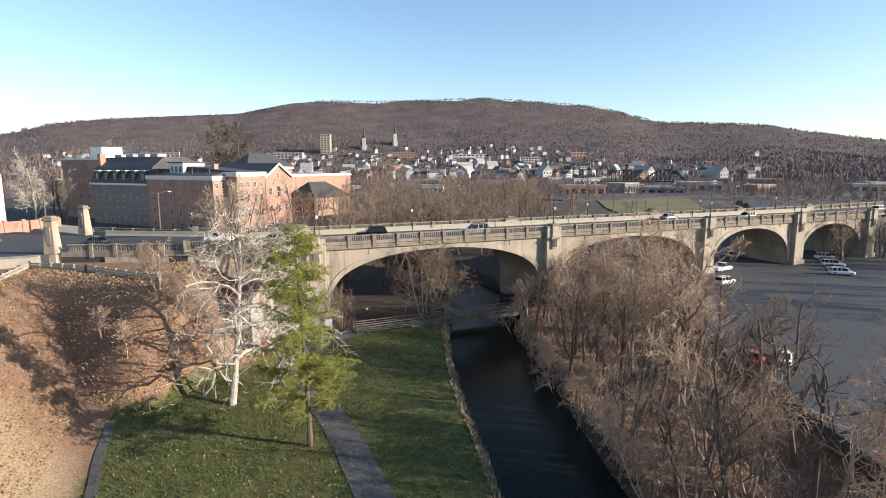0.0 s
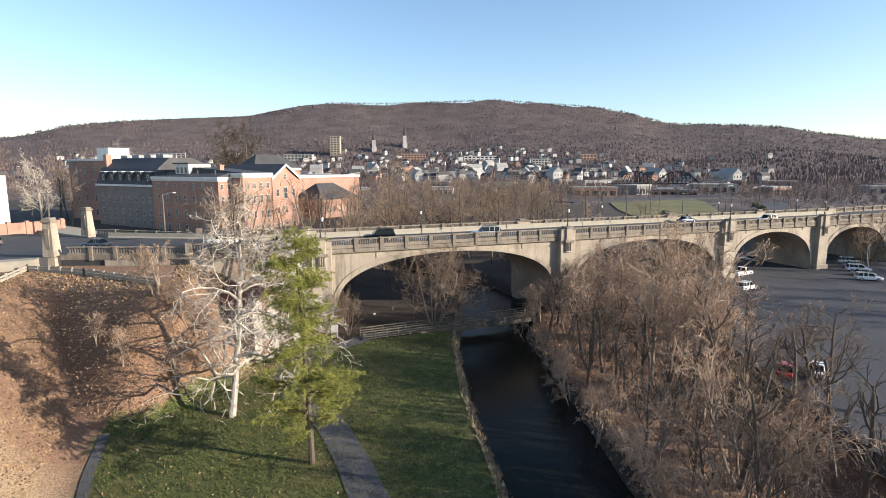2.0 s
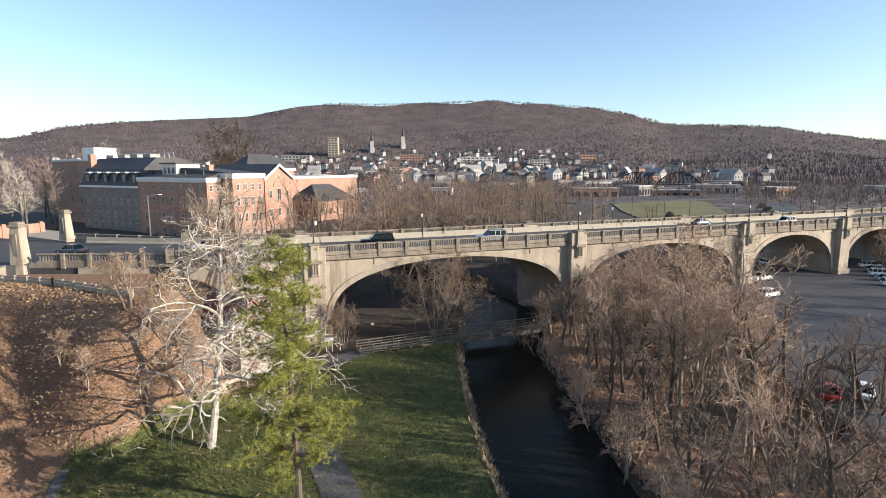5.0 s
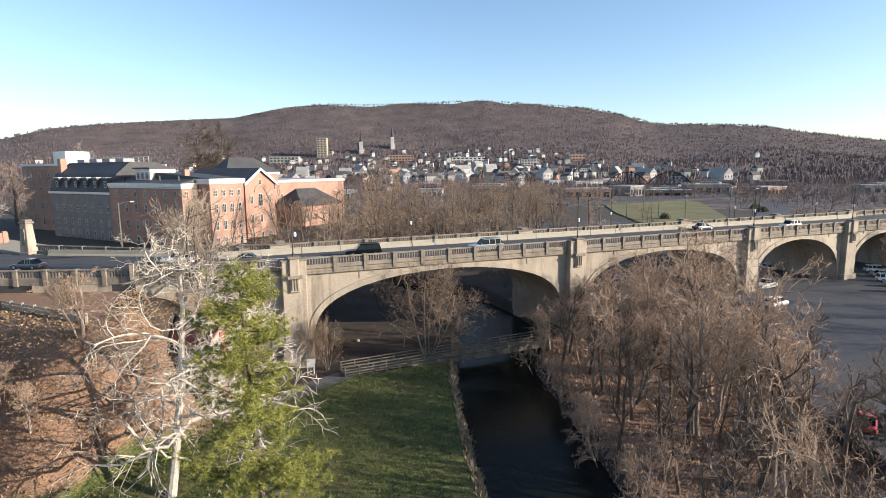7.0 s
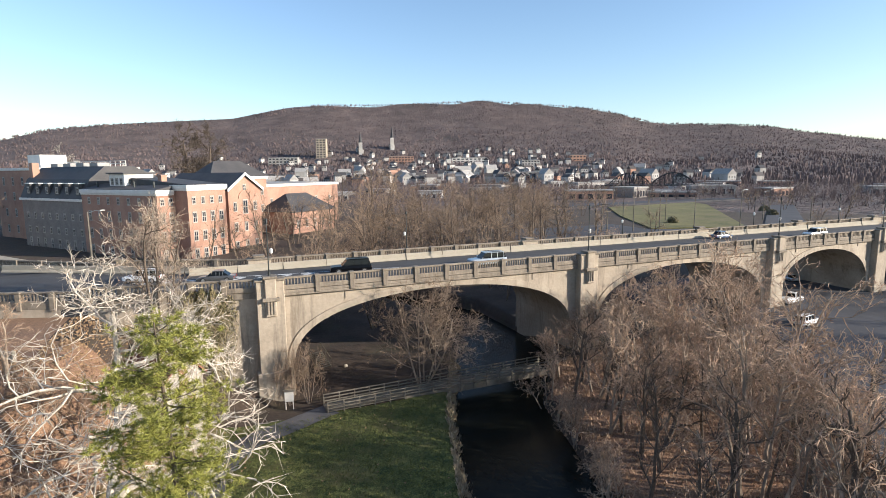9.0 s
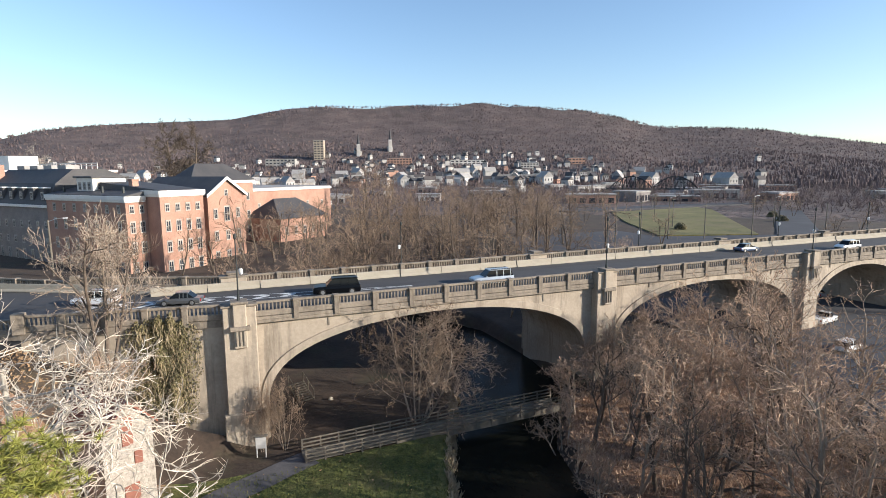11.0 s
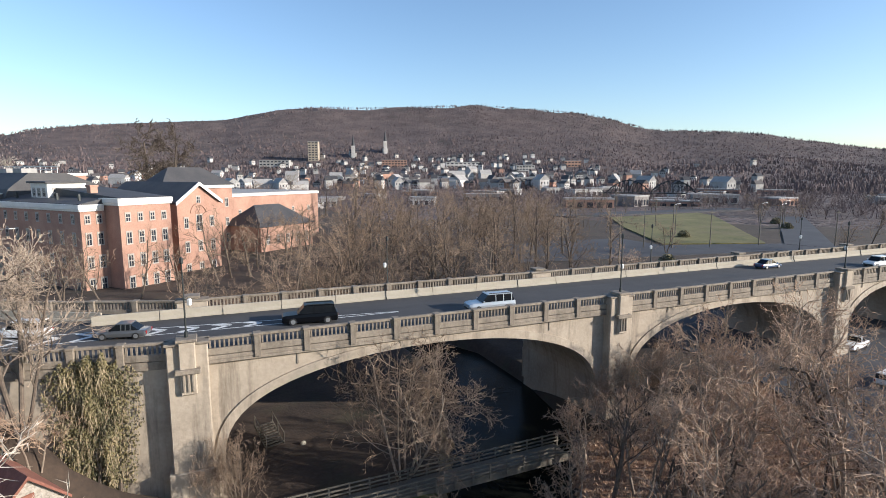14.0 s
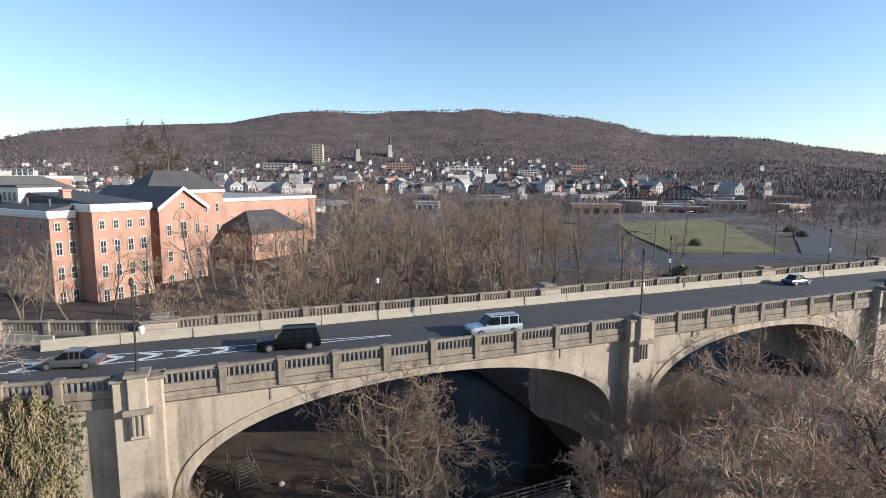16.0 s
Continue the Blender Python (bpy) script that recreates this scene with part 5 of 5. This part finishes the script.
def vehicle(kind, colour, x, y, z, turn, label):
    """Nose along +x before the turn."""
    L, H, W = {"suv": (5.4, 1.9, 1.0), "wagon": (4.6, 1.65, 0.92), "car": (4.5, 1.42, 0.9), "pickup": (5.6, 1.85, 0.98)}[kind]
    t = thing("car" if kind != "pickup" else "pickup_truck", label, "car" if kind != "pickup" else "pickup truck", "", pose(x, y, z, 0, 0, turn))
    f, belt, g = L / 2, H * 0.56, 0.28
    bm = bmesh.new()
    if kind == "car":
        secs = [(-f, W * .86, W * .8, g + .2, belt - .05), (-f + .12, W * .95, W * .86, g, belt), (-f * .55, W, W * .92, g - .04, belt + .03), (f * .25, W, W * .92, g - .04, belt), (f * .8, W * .97, W * .86, g - .02, belt - .12), (f - .1, W * .9, W * .78, g + .02, belt - .24), (f, W * .8, W * .7, g + .12, belt - .32)]
        roof = [(-f * .72, .80, belt), (-f * .42, .70, H), (f * .12, .70, H), (f * .48, .80, belt - .02)]
    else:
        secs = [(-f, W * .9, W * .86, g + .2, belt), (-f + .1, W * .97, W * .9, g, belt + .02), (-f * .3, W, W * .93, g - .02, belt + .02), (f * .35, W, W * .93, g - .02, belt), (f * .86, W * .98, W * .9, g, belt - .08), (f - .08, W * .93, W * .84, g + .02, belt - .16), (f, W * .86, W * .76, g + .14, belt - .24)]
        roof = [(-f * (.96 if kind != "pickup" else .1), .84, belt), (-f * (.86 if kind != "pickup" else .06), .76, H), (f * .2, .76, H), (f * .46, .84, belt - .02)]
    loft_x(bm, secs)
    part("body", bm, "car_" + colour, t, smooth=False)
    bm = bmesh.new()
    rings = []
    for xx, w, zz in roof:
        rings.append((xx, w * W, zz))
    (ax, aw, az), (bx, bw, bz), (cx, cw, cz), (dx, dw, dz) = rings
    vs = [bm.verts.new(p) for p in ((ax, -aw, az), (ax, aw, az), (bx, -bw, bz - .1), (bx, bw, bz - .1), (cx, -cw, cz - .1), (cx, cw, cz - .1), (dx, -dw, dz), (dx, dw, dz))]
    for q in ((0, 2, 3, 1), (4, 6, 7, 5), (0, 6, 4, 2), (1, 3, 5, 7), (2, 4, 5, 3), (0, 1, 7, 6)):
        bm.faces.new([vs[i] for i in q])
    part("glasshouse", bm, "car_glass", t, "dark tinted windows")
    part("roof", boxes((bx - .06, cx + .06, -bw - .01, bw + .01, H - .12, H), bevel=0.05), "car_" + colour, t)
    for u in (0.02, 0.36, 0.68) if kind != "pickup" else (0.1, 0.6):
        xx = bx + (cx - bx) * u
        for s in (-1, 1):
            bm = bmesh.new()
            e = bmesh.ops.create_cube(bm, size=1)["verts"]
            bmesh.ops.transform(bm, matrix=Matrix.Translation((xx, s * (aw + bw) / 2, (belt + H - .1) / 2)) @ Matrix.Rotation(s * math.atan2(aw - bw, H - .1 - belt), 4, "X") @ Matrix.Diagonal((.09, .03, (H - belt - .06), 1)), verts=e)
            part("pillar", bm, "car_" + colour, t)
    if kind in ("suv", "wagon"):
        for s in (-1, 1):
            part("roof_rail", boxes((bx + .1, cx - .2, s * bw * .85 - .02, s * bw * .85 + .02, H, H + .07), bevel=0.01), "dark_metal", t)
    r = 0.36 if kind in ("suv", "pickup") else 0.32
    for wx in (-f * .62, f * .62):
        for s in (-1, 1):
            bm = bmesh.new()
            bmesh.ops.create_cone(bm, cap_ends=True, segments=18, radius1=r, radius2=r, depth=.24, matrix=Matrix.Translation((wx, s * (W - .1), r)) @ Matrix.Rotation(radians(90), 4, "X"))
            w = part("wheel", bm, "tyre", t)
            bm = bmesh.new()
            bmesh.ops.create_cone(bm, cap_ends=True, segments=14, radius1=r * .62, radius2=r * .62, depth=.03, matrix=Matrix.Translation((wx, s * (W + .03), r)) @ Matrix.Rotation(radians(90), 4, "X"))
            part("rim", bm, "rim", w)
    for s in (-1, 1):
        part("headlight", boxes((f - .16, f - .02, s * W * .62 - .16, s * W * .62 + .16, belt - .42, belt - .26), bevel=0.02), "head_glass", t)
        part("tail_light", boxes((-f - .015, -f + .06, s * W * .76 - .1, s * W * .76 + .1, belt - .35, belt - .05), bevel=0.015), "tail_red", t)
        part("mirror", boxes((dx - .25, dx - .1, s * (W + .02) - .09, s * (W + .02) + .09, belt + .02, belt + .18), bevel=0.02), "car_" + colour, t)
    part("bumper", boxes((f - .12, f + .04, -W * .78, W * .78, g, g + .22), bevel=0.03), "dark_metal", t)
    return t


vehicle("suv", "black", 11.0, 6.7, DECK, 173, "long black sport utility vehicle on the bridge deck")
vehicle("suv", "silver", 30.0, 4.2, DECK, 176, "silver crew-cab utility vehicle driving on the bridge")
vehicle("wagon", "white", -14.0, 11.6, DECK, 158, "white estate car at the bridge approach")
vehicle("car", "grey", -5.6, 8.1, DECK, 166, "dark grey saloon car beside the hatched markings")
vehicle("wagon", "white", 101, 5.2, DECK, 178, "white van-like car far along the bridge")
vehicle("car", "blue", 83, 10.8, DECK, 1, "dark blue saloon car heading along the bridge")
vehicle("wagon", "white", 152, 6.0, DECK, 5, "white estate car on the road beyond the bridge")
vehicle("car", "silver", 172, 9.5, DECK, 12, "silver saloon car on the road beyond the bridge")
vehicle("car", "grey", -33, 17.5, 11.45, 150, "dark saloon car near the gate pillars")
vehicle("wagon", "grey", -52, 33, 10.75, 130, "dark parked car by the street wall")
vehicle("wagon", "white", 77.5, -10.2, 1.15, 8, "white hatchback in the parking lot")
vehicle("pickup", "white", 88.5, 0.2, 1.15, 10, "white pickup truck parked by the bridge pier")
for i, (x, y, c) in enumerate(((97, 14, "grey"), (102, 16.5, "blue"), (106.5, 13.5, "silver"))):
    vehicle("car", c, x, y, 1.15, 20 + 25 * i, "dark car parked in the shade under the arch")
for i in range(5):
    vehicle("car" if i % 2 else "wagon", ("white", "silver")[i % 2], 108 + 4.2 * i, -13 + 3.6 * i, 1.15, -40, "pale car parked in a row along the lot")
vehicle("car", "red", 44.3, -43.5, 1.15, 30, "red car parked behind the thicket")
vehicle("car", "white", 47.5, -44.5, 1.15, 35, "white car parked behind the thicket")

# ---------------------------------------------------------------- field and streets beyond the bridge
bm = bmesh.new()
prism(bm, [(142, 92), (176, 80), (262, 176), (272, 196), (200, 188), (168, 140)], 1.0, 3.1)
tagged(link("field", bm, "field_grass"), "open green field beyond the bridge", "field", kind="structure")
bm = bmesh.new()
prism(bm, [(78, 78), (190, 62), (192, 74), (140, 90), (140, 112), (92, 112)], 0.5, 2.9)
prism(bm, [(180, 196), (330, 200), (330, 215), (170, 215)], 0.5, 3.6)
prism(bm, [(185, 62), (300, 150), (290, 158), (180, 76)], 0.5, 2.95)
tagged(link("street", bm, "lot"), "grey streets beyond the bridge", "street", kind="structure")


def utility_pole(x, y, h, lamp):
    z = ground_z(x, y)
    t = thing("utility_pole", "tall pale utility pole beside the street", "pole", "poles beyond the bridge", pose(x, y, z))
    bm = bmesh.new()
    tube(bm, [(0, 0, -0.3), (0, 0, h)], [0.2, 0.12], 7)
    part("pole", bm, "wood", t)
    if lamp:
        bm = bmesh.new()
        tube(bm, [(0, 0, h - .3), (1.2, 0, h + .2), (2.2, 0, h + .2)], [.06, .05, .05], 5)
        part("arm", bm, "rim", t)
        part("lamp_head", boxes((2.0, 2.7, -.14, .14, h + .12, h + .28), bevel=0.03), "lamp_glass", t)
    else:
        part("crossarm", boxes((-1.1, 1.1, -.06, .06, h - .8, h - .65)), "wood", t)


for x, y, h, l in ((130, 88, 13, 0), (138, 84, 14, 1), (150, 80, 12, 0), (170, 78, 14, 1), (168, 112, 12, 0), (185, 140, 12, 0), (205, 190, 14, 1), (122, 95, 12, 0), (240, 200, 14, 1), (190, 66, 12, 0), (-26, 47, 9, 1), (-48, 52, 10, 0), (96, 60, 11, 0), (205, 96, 12, 1), (230, 112, 12, 1)):
    utility_pole(x, y, h, l)
shrubs = [(164, 104), (112, 60), (232, 112), (250, 130)]
for i, (x, y) in enumerate(shrubs):
    r = random.Random(70 + i)
    vs, fs = [], []
    for k in range(500):
        d = Vector((r.gauss(0, 1), r.gauss(0, 1), abs(r.gauss(0, 1)))).normalized() * r.uniform(0.6, 1.0)
        q = Vector((d.x * 2.6, d.y * 2.6, d.z * 3.0))
        a = Vector((r.gauss(0, 1), r.gauss(0, 1), r.gauss(0, 1))).normalized() * 0.4
        b = a.orthogonal().normalized() * 0.25
        n = len(vs)
        vs += [q - a, q + b, q + a, q - b]
        fs.append((n, n + 1, n + 2, n + 3))
    t = thing("evergreen_shrub", "dark rounded evergreen shrub beside the field", "shrub", "shrubs round the field", pose(x, y, ground_z(x, y)))
    pydata("foliage", (vs, fs), "ivy", t)["kind"] = "stuff"

# dark steel truss bridge in the distance
TRUSS = (372, 340)
tb = thing("truss_bridge", "dark steel truss bridge with two arched spans in the distance", "bridge", m=pose(TRUSS[0], TRUSS[1], 4, 0, 0, -38))
tb.scale = (0.8, 0.8, 0.8)
for k in range(2):
    pts = [(-48 + 48 * k + 48 * i / 10, 14 * math.sin(math.pi * i / 10) ** 0.8) for i in range(11)]
    for y in (0, 9):
        bm = bmesh.new()
        for (x0, z0), (x1, z1) in zip(pts, pts[1:]):
            tube(bm, [(x0, y, z0 + 6), (x1, y, z1 + 6)], [0.6, 0.6], 4)
            tube(bm, [(x1, y, 6), (x1, y, z1 + 6)], [0.35, 0.35], 4)
            tube(bm, [(x0, y, 6), (x1, y, z1 + 6)], [0.3, 0.3], 4)
        part("truss", bm, "steel_green", tb)
part("deck", boxes((-52, 52, -1, 10, 5, 6.4)), "steel_green", tb)
for x in (-50, 0, 50):
    part("pier", boxes((x - 2, x + 2, 0, 9, -12, 5)), "concrete_dark", tb)

# ---------------------------------------------------------------- the town on the far slope
M["wall_pale"] = mat("wall_pale", (0.338, 0.315, 0.285), (0.562, 0.547, 0.525), 0.05, 0.8, 0.0, 4, island=0.5)
M["roof_dark"] = mat("roof_dark", (0.0525, 0.045, 0.045), (0.12, 0.105, 0.0975), 0.05, 0.8, 0.0, 4, island=0.4)


def far_house(w, d, h, wall, roof, label):
    t = thing("house", label, "house", "houses on the far slope", PARK)
    part("wall", boxes((-w / 2, w / 2, -d / 2, d / 2, -6, h)), wall, t)
    bm = bmesh.new()
    extrude_profile(bm, [(-w / 2 - .5, h), (w / 2 + .5, h), (0, h + w * 0.42)], -d / 2 - .5, d / 2 + .5)
    part("roof", bm, roof, t)
    for k in range(3):
        part("window", boxes((-w / 2 + w * (k + .5) / 3 - .7, -w / 2 + w * (k + .5) / 3 + .7, -d / 2 - .06, -d / 2 + .05, h * .55, h * .8)), "glass", t)
    return t


rnd = random.Random(9)
kinds = [far_house(9, 12, 7, "wall_pale", "roof_dark", "pale gabled town house on the far slope"), far_house(11, 9, 8, "wall_pale", "slate", "white-painted house with a dark roof on the far slope"), far_house(10, 14, 7.5, "brick", "roof_dark", "red-brick gabled house on the far slope"), far_house(14, 22, 9, "wall_pale", "flat_roof", "broad pale building with a light roof in the town")]


def polar(az, rho):
    a = radians(az)
    return -13 + rho * math.sin(a), -87 + rho * math.cos(a)


for i in range(290):
    az, rho = rnd.uniform(-14, 52), 760 + 850 * rnd.random() ** 1.5
    if az > 38 and rnd.random() < 0.5:
        az -= 22
    x, y = polar(az, rho)
    k = rnd.choice((0, 0, 1, 1, 2, 3)) if rho < 1250 else rnd.choice((0, 1, 1))
    o = copy_thing(kinds[k], pose(x, y, ground_z(x, y) + 1.5, 0, 0, rnd.choice((0, 90)) + rnd.uniform(-40, 40) - 20))
    o.scale = (rnd.uniform(0.8, 1.2), rnd.uniform(0.8, 1.3), rnd.uniform(0.8, 1.3))
for t in kinds:
    for o in (*t.children_recursive, t):
        bpy.data.objects.remove(o)


def block(name, label, category, x, y, w, d, h, wall, rows, cols, turn=-20):
    z = ground_z(x, y) - 2
    t = thing(name, label, category, "", pose(x, y, z, 0, 0, turn))
    part("wall", boxes((-w / 2, w / 2, -d / 2, d / 2, -8, h)), wall, t)
    part("roof", boxes((-w / 2 - .4, w / 2 + .4, -d / 2 - .4, d / 2 + .4, h, h + 1.0)), "flat_roof", t)
    for r in range(rows):
        for c in range(cols):
            part("window", boxes((-w / 2 + w * (c + .5) / cols - w / cols * .3, -w / 2 + w * (c + .5) / cols + w / cols * .3, -d / 2 - .12, -d / 2 + .05, h * (r + .3) / rows, h * (r + .75) / rows)), "glass", t)
    return t


block("tower_block", "tall tan tower block above the town roofs", "building", 262, 1440, 26, 26, 50, "concrete", 8, 3)
block("office_block", "long pale office block in the town", "building", 150, 1330, 70, 20, 20, "wall_pale", 3, 8)
block("office_block", "broad brick mill block in the town", "building", 420, 1240, 60, 22, 18, "brick", 3, 8)
block("office_block", "low white warehouse in the town", "building", 560, 1150, 80, 24, 12, "wall_pale", 2, 8)
block("office_block", "low grey warehouse near the river", "building", 470, 760, 70, 26, 10, "flat_roof", 2, 7)
block("office_block", "pale civic building in the town", "building", 640, 1000, 40, 22, 16, "wall_pale", 3, 6)
for i in range(30):
    az, rho = rnd.uniform(2, 62), rnd.uniform(430, 760)
    x, y = polar(az, rho)
    block("warehouse", "low shed or works building on the river plain", "building", x, y, rnd.uniform(18, 44), rnd.uniform(12, 20), rnd.uniform(5, 9), rnd.choice(("wall_pale", "brick", "flat_roof", "stone_grey")), 1, 5, rnd.uniform(-60, 20))
block("smokestack_house", "brick works building in the town", "building", 800, 1050, 40, 22, 14, "brick", 2, 5)


def church(x, y, h, label):
    t = thing("church", label, "church", "churches in the town", pose(x, y, ground_z(x, y) - 2, 0, 0, -15))
    part("tower", boxes((-5, 5, -5, 5, -6, h * .55)), "wall_pale", t)
    bm = bmesh.new()
    bmesh.ops.create_cone(bm, cap_ends=True, segments=8, radius1=5, radius2=0.3, depth=h * .5, matrix=Matrix.Translation((0, 0, h * .8)))
    part("spire", bm, "slate", t)
    part("nave", boxes((-8, 8, 5, 34, -6, h * .25)), "wall_pale", t)
    bm = bmesh.new()
    extrude_profile(bm, [(-8.6, h * .25), (8.6, h * .25), (0, h * .42)], 5, 34.5)
    part("roof", bm, "roof_dark", t)


church(368, 1440, 62, "stone church with a tall dark spire in the town")
church(474, 1490, 66, "white church with a pointed spire in the town")
church(500, 1130, 26, "small white chapel with a short spire")


# bare woods over the far plain and hills
def far_woods():
    r = random.Random(31)
    vs, fs = [], []
    for i in range(36000):
        az = r.uniform(-24, 66)
        rho = 300 + 2030 * r.random() ** 0.8
        x, y = polar(az, rho)
        if 120 < x < 290 and y < 230 and rho < 420:
            continue
        if 800 < rho < 1400 and r.random() < 0.4:
            continue
        z = ground_z(x, y)
        h = r.uniform(7, 14) * (1 - 0.3 * smooth(1300, 2100, rho))
        if rho > 780:
            # a bare crown seen from afar, rooted in the slope
            for k in range(3):
                an, w = r.uniform(0, math.pi), h * r.uniform(0.1, 0.22)
                b = len(vs)
                cx, cy = x + r.gauss(0, 2.0), y + r.gauss(0, 2.0)
                vs += [Vector((cx - w * math.cos(an), cy - w * math.sin(an), z - 3)), Vector((cx + w * math.cos(an), cy + w * math.sin(an), z - 3)), Vector((cx + r.gauss(0, 1.2), cy, z + h * r.uniform(0.4, 0.75)))]
                fs.append((b, b + 1, b + 2))
            continue
        if r.random() < 0.35:
            continue
        fork = Vector((x, y, z + h * 0.25))
        w = h * r.uniform(0.28, 0.45)
        for k in range(26):
            d = Vector((r.gauss(0, 1), r.gauss(0, 1), abs(r.gauss(0.6, 0.7)))).normalized()
            tip = fork + Vector((d.x * w, d.y * w, d.z * h * 0.75)) * r.uniform(0.7, 1.05)
            base = fork.lerp(tip, r.uniform(0, 0.5)) if k else Vector((x, y, z - 1))
            base.x, base.y = x + (base.x - x) * 0.6, y + (base.y - y) * 0.6
            sd = (tip - base).orthogonal().normalized() * (r.uniform(0.05, 0.11) if k else 0.2)
            sd.rotate(Matrix.Rotation(r.uniform(0, 3), 3, (tip - base).normalized()))
            b = len(vs)
            vs += [base - sd, base + sd, tip]
            fs.append((b, b + 1, b + 2))
    me = bpy.data.meshes.new("far_woods")
    me.from_pydata([tuple(v) for v in vs], [], fs)
    me.materials.append(M["far_twig"])
    tagged(new("far_woods", me), "bare brown winter woods over the plain and hills", "woods", kind="stuff")


M["far_twig"] = mat("far_twig", (0.06, 0.047, 0.048), (0.2, 0.148, 0.14), 0.006, 0.95, 0.0, 6, island=0.3, stain=((0.035, 0.036, 0.034), 0.0035, (1, 1, 2.5), 0.53, 0.8))
far_woods()


# ---------------------------------------------------------------- litter, grass and bank growth
def litter(name, label, category, material, n, box_, where, size, up, seed):
    """Small blades or fallen leaves strewn over the ground."""
    r = random.Random(seed)
    vs, fs = [], []
    while n:
        x, y = r.uniform(box_[0], box_[1]), r.uniform(box_[2], box_[3])
        if not where(x, y):
            continue
        n -= 1
        q = Vector((x, y, ground_z(x, y) + 0.02))
        for _ in range(3 if up else 1):
            a = Vector((r.gauss(0, 1), r.gauss(0, 1), r.gauss(0.1, 0.3))).normalized() * r.uniform(*size)
            b = len(vs)
            if up:
                sd = Vector((a.y, -a.x, 0)).normalized() * a.length * 0.22
                tip = q + a * 0.6 + Vector((0, 0, a.length * r.uniform(0.7, 1.3)))
                vs += [q - sd, q + sd, tip]
                fs.append((b, b + 1, b + 2))
            else:
                c = a.orthogonal().normalized() * a.length * 0.6
                lift = Vector((0, 0, 0.04 + 0.1 * r.random()))
                vs += [q - a + lift, q + c + lift * 0.3, q + a + lift, q - c + lift * 0.3]
                fs.append((b, b + 1, b + 2, b + 3))
    me = bpy.data.meshes.new(name)
    me.from_pydata([tuple(v) for v in vs], [], fs)
    me.materials.append(M[material])
    tagged(new(name, me), label, category, kind="stuff")


def on_slope(x, y):
    return ground_z(x, y) > -0.6 and polygon_distance(x, y, EDGE) > -1.5


litter("fallen_leaves", "brown fallen leaves strewn over the slope", "leaves", "leaf", 16000, (-44, -14, -62, 4), on_slope, (0.08, 0.2), False, 3)
litter("lawn_leaves", "scattered brown leaves on the lawn", "leaves", "leaf", 1500, (-24, 14, -62, -6), lambda x, y: x < table(y, WEST_BANK) - 1 and (x < -3 or (x * 7.1 + y * 3.3) % 3 < 0.6), (0.06, 0.14), False, 5)
litter("grass", "short green lawn grass along the creek", "grass", "blade", 26000, (-25, 21, -62, -7), lambda x, y: x < table(y, WEST_BANK) - 0.6 and ground_z(x, y) < -0.8, (0.08, 0.2), True, 4)
litter("bank_grass", "dry tan grass along the edge of the creek bank", "grass", "dry_grass", 2600, (2, 30, -62, 4), lambda x, y: -0.7 < x - table(y, WEST_BANK) < 1.0, (0.25, 0.6), True, 6)
litter("undergrowth", "dry brown undergrowth on the wooded bank", "undergrowth", "brush", 9000, (10, 64, -74, -2), lambda x, y: in_thicket(x, y) or -0.5 < table(y, EAST_BANK) + 1.2 - x < 1.2, (0.14, 0.4), True, 7)
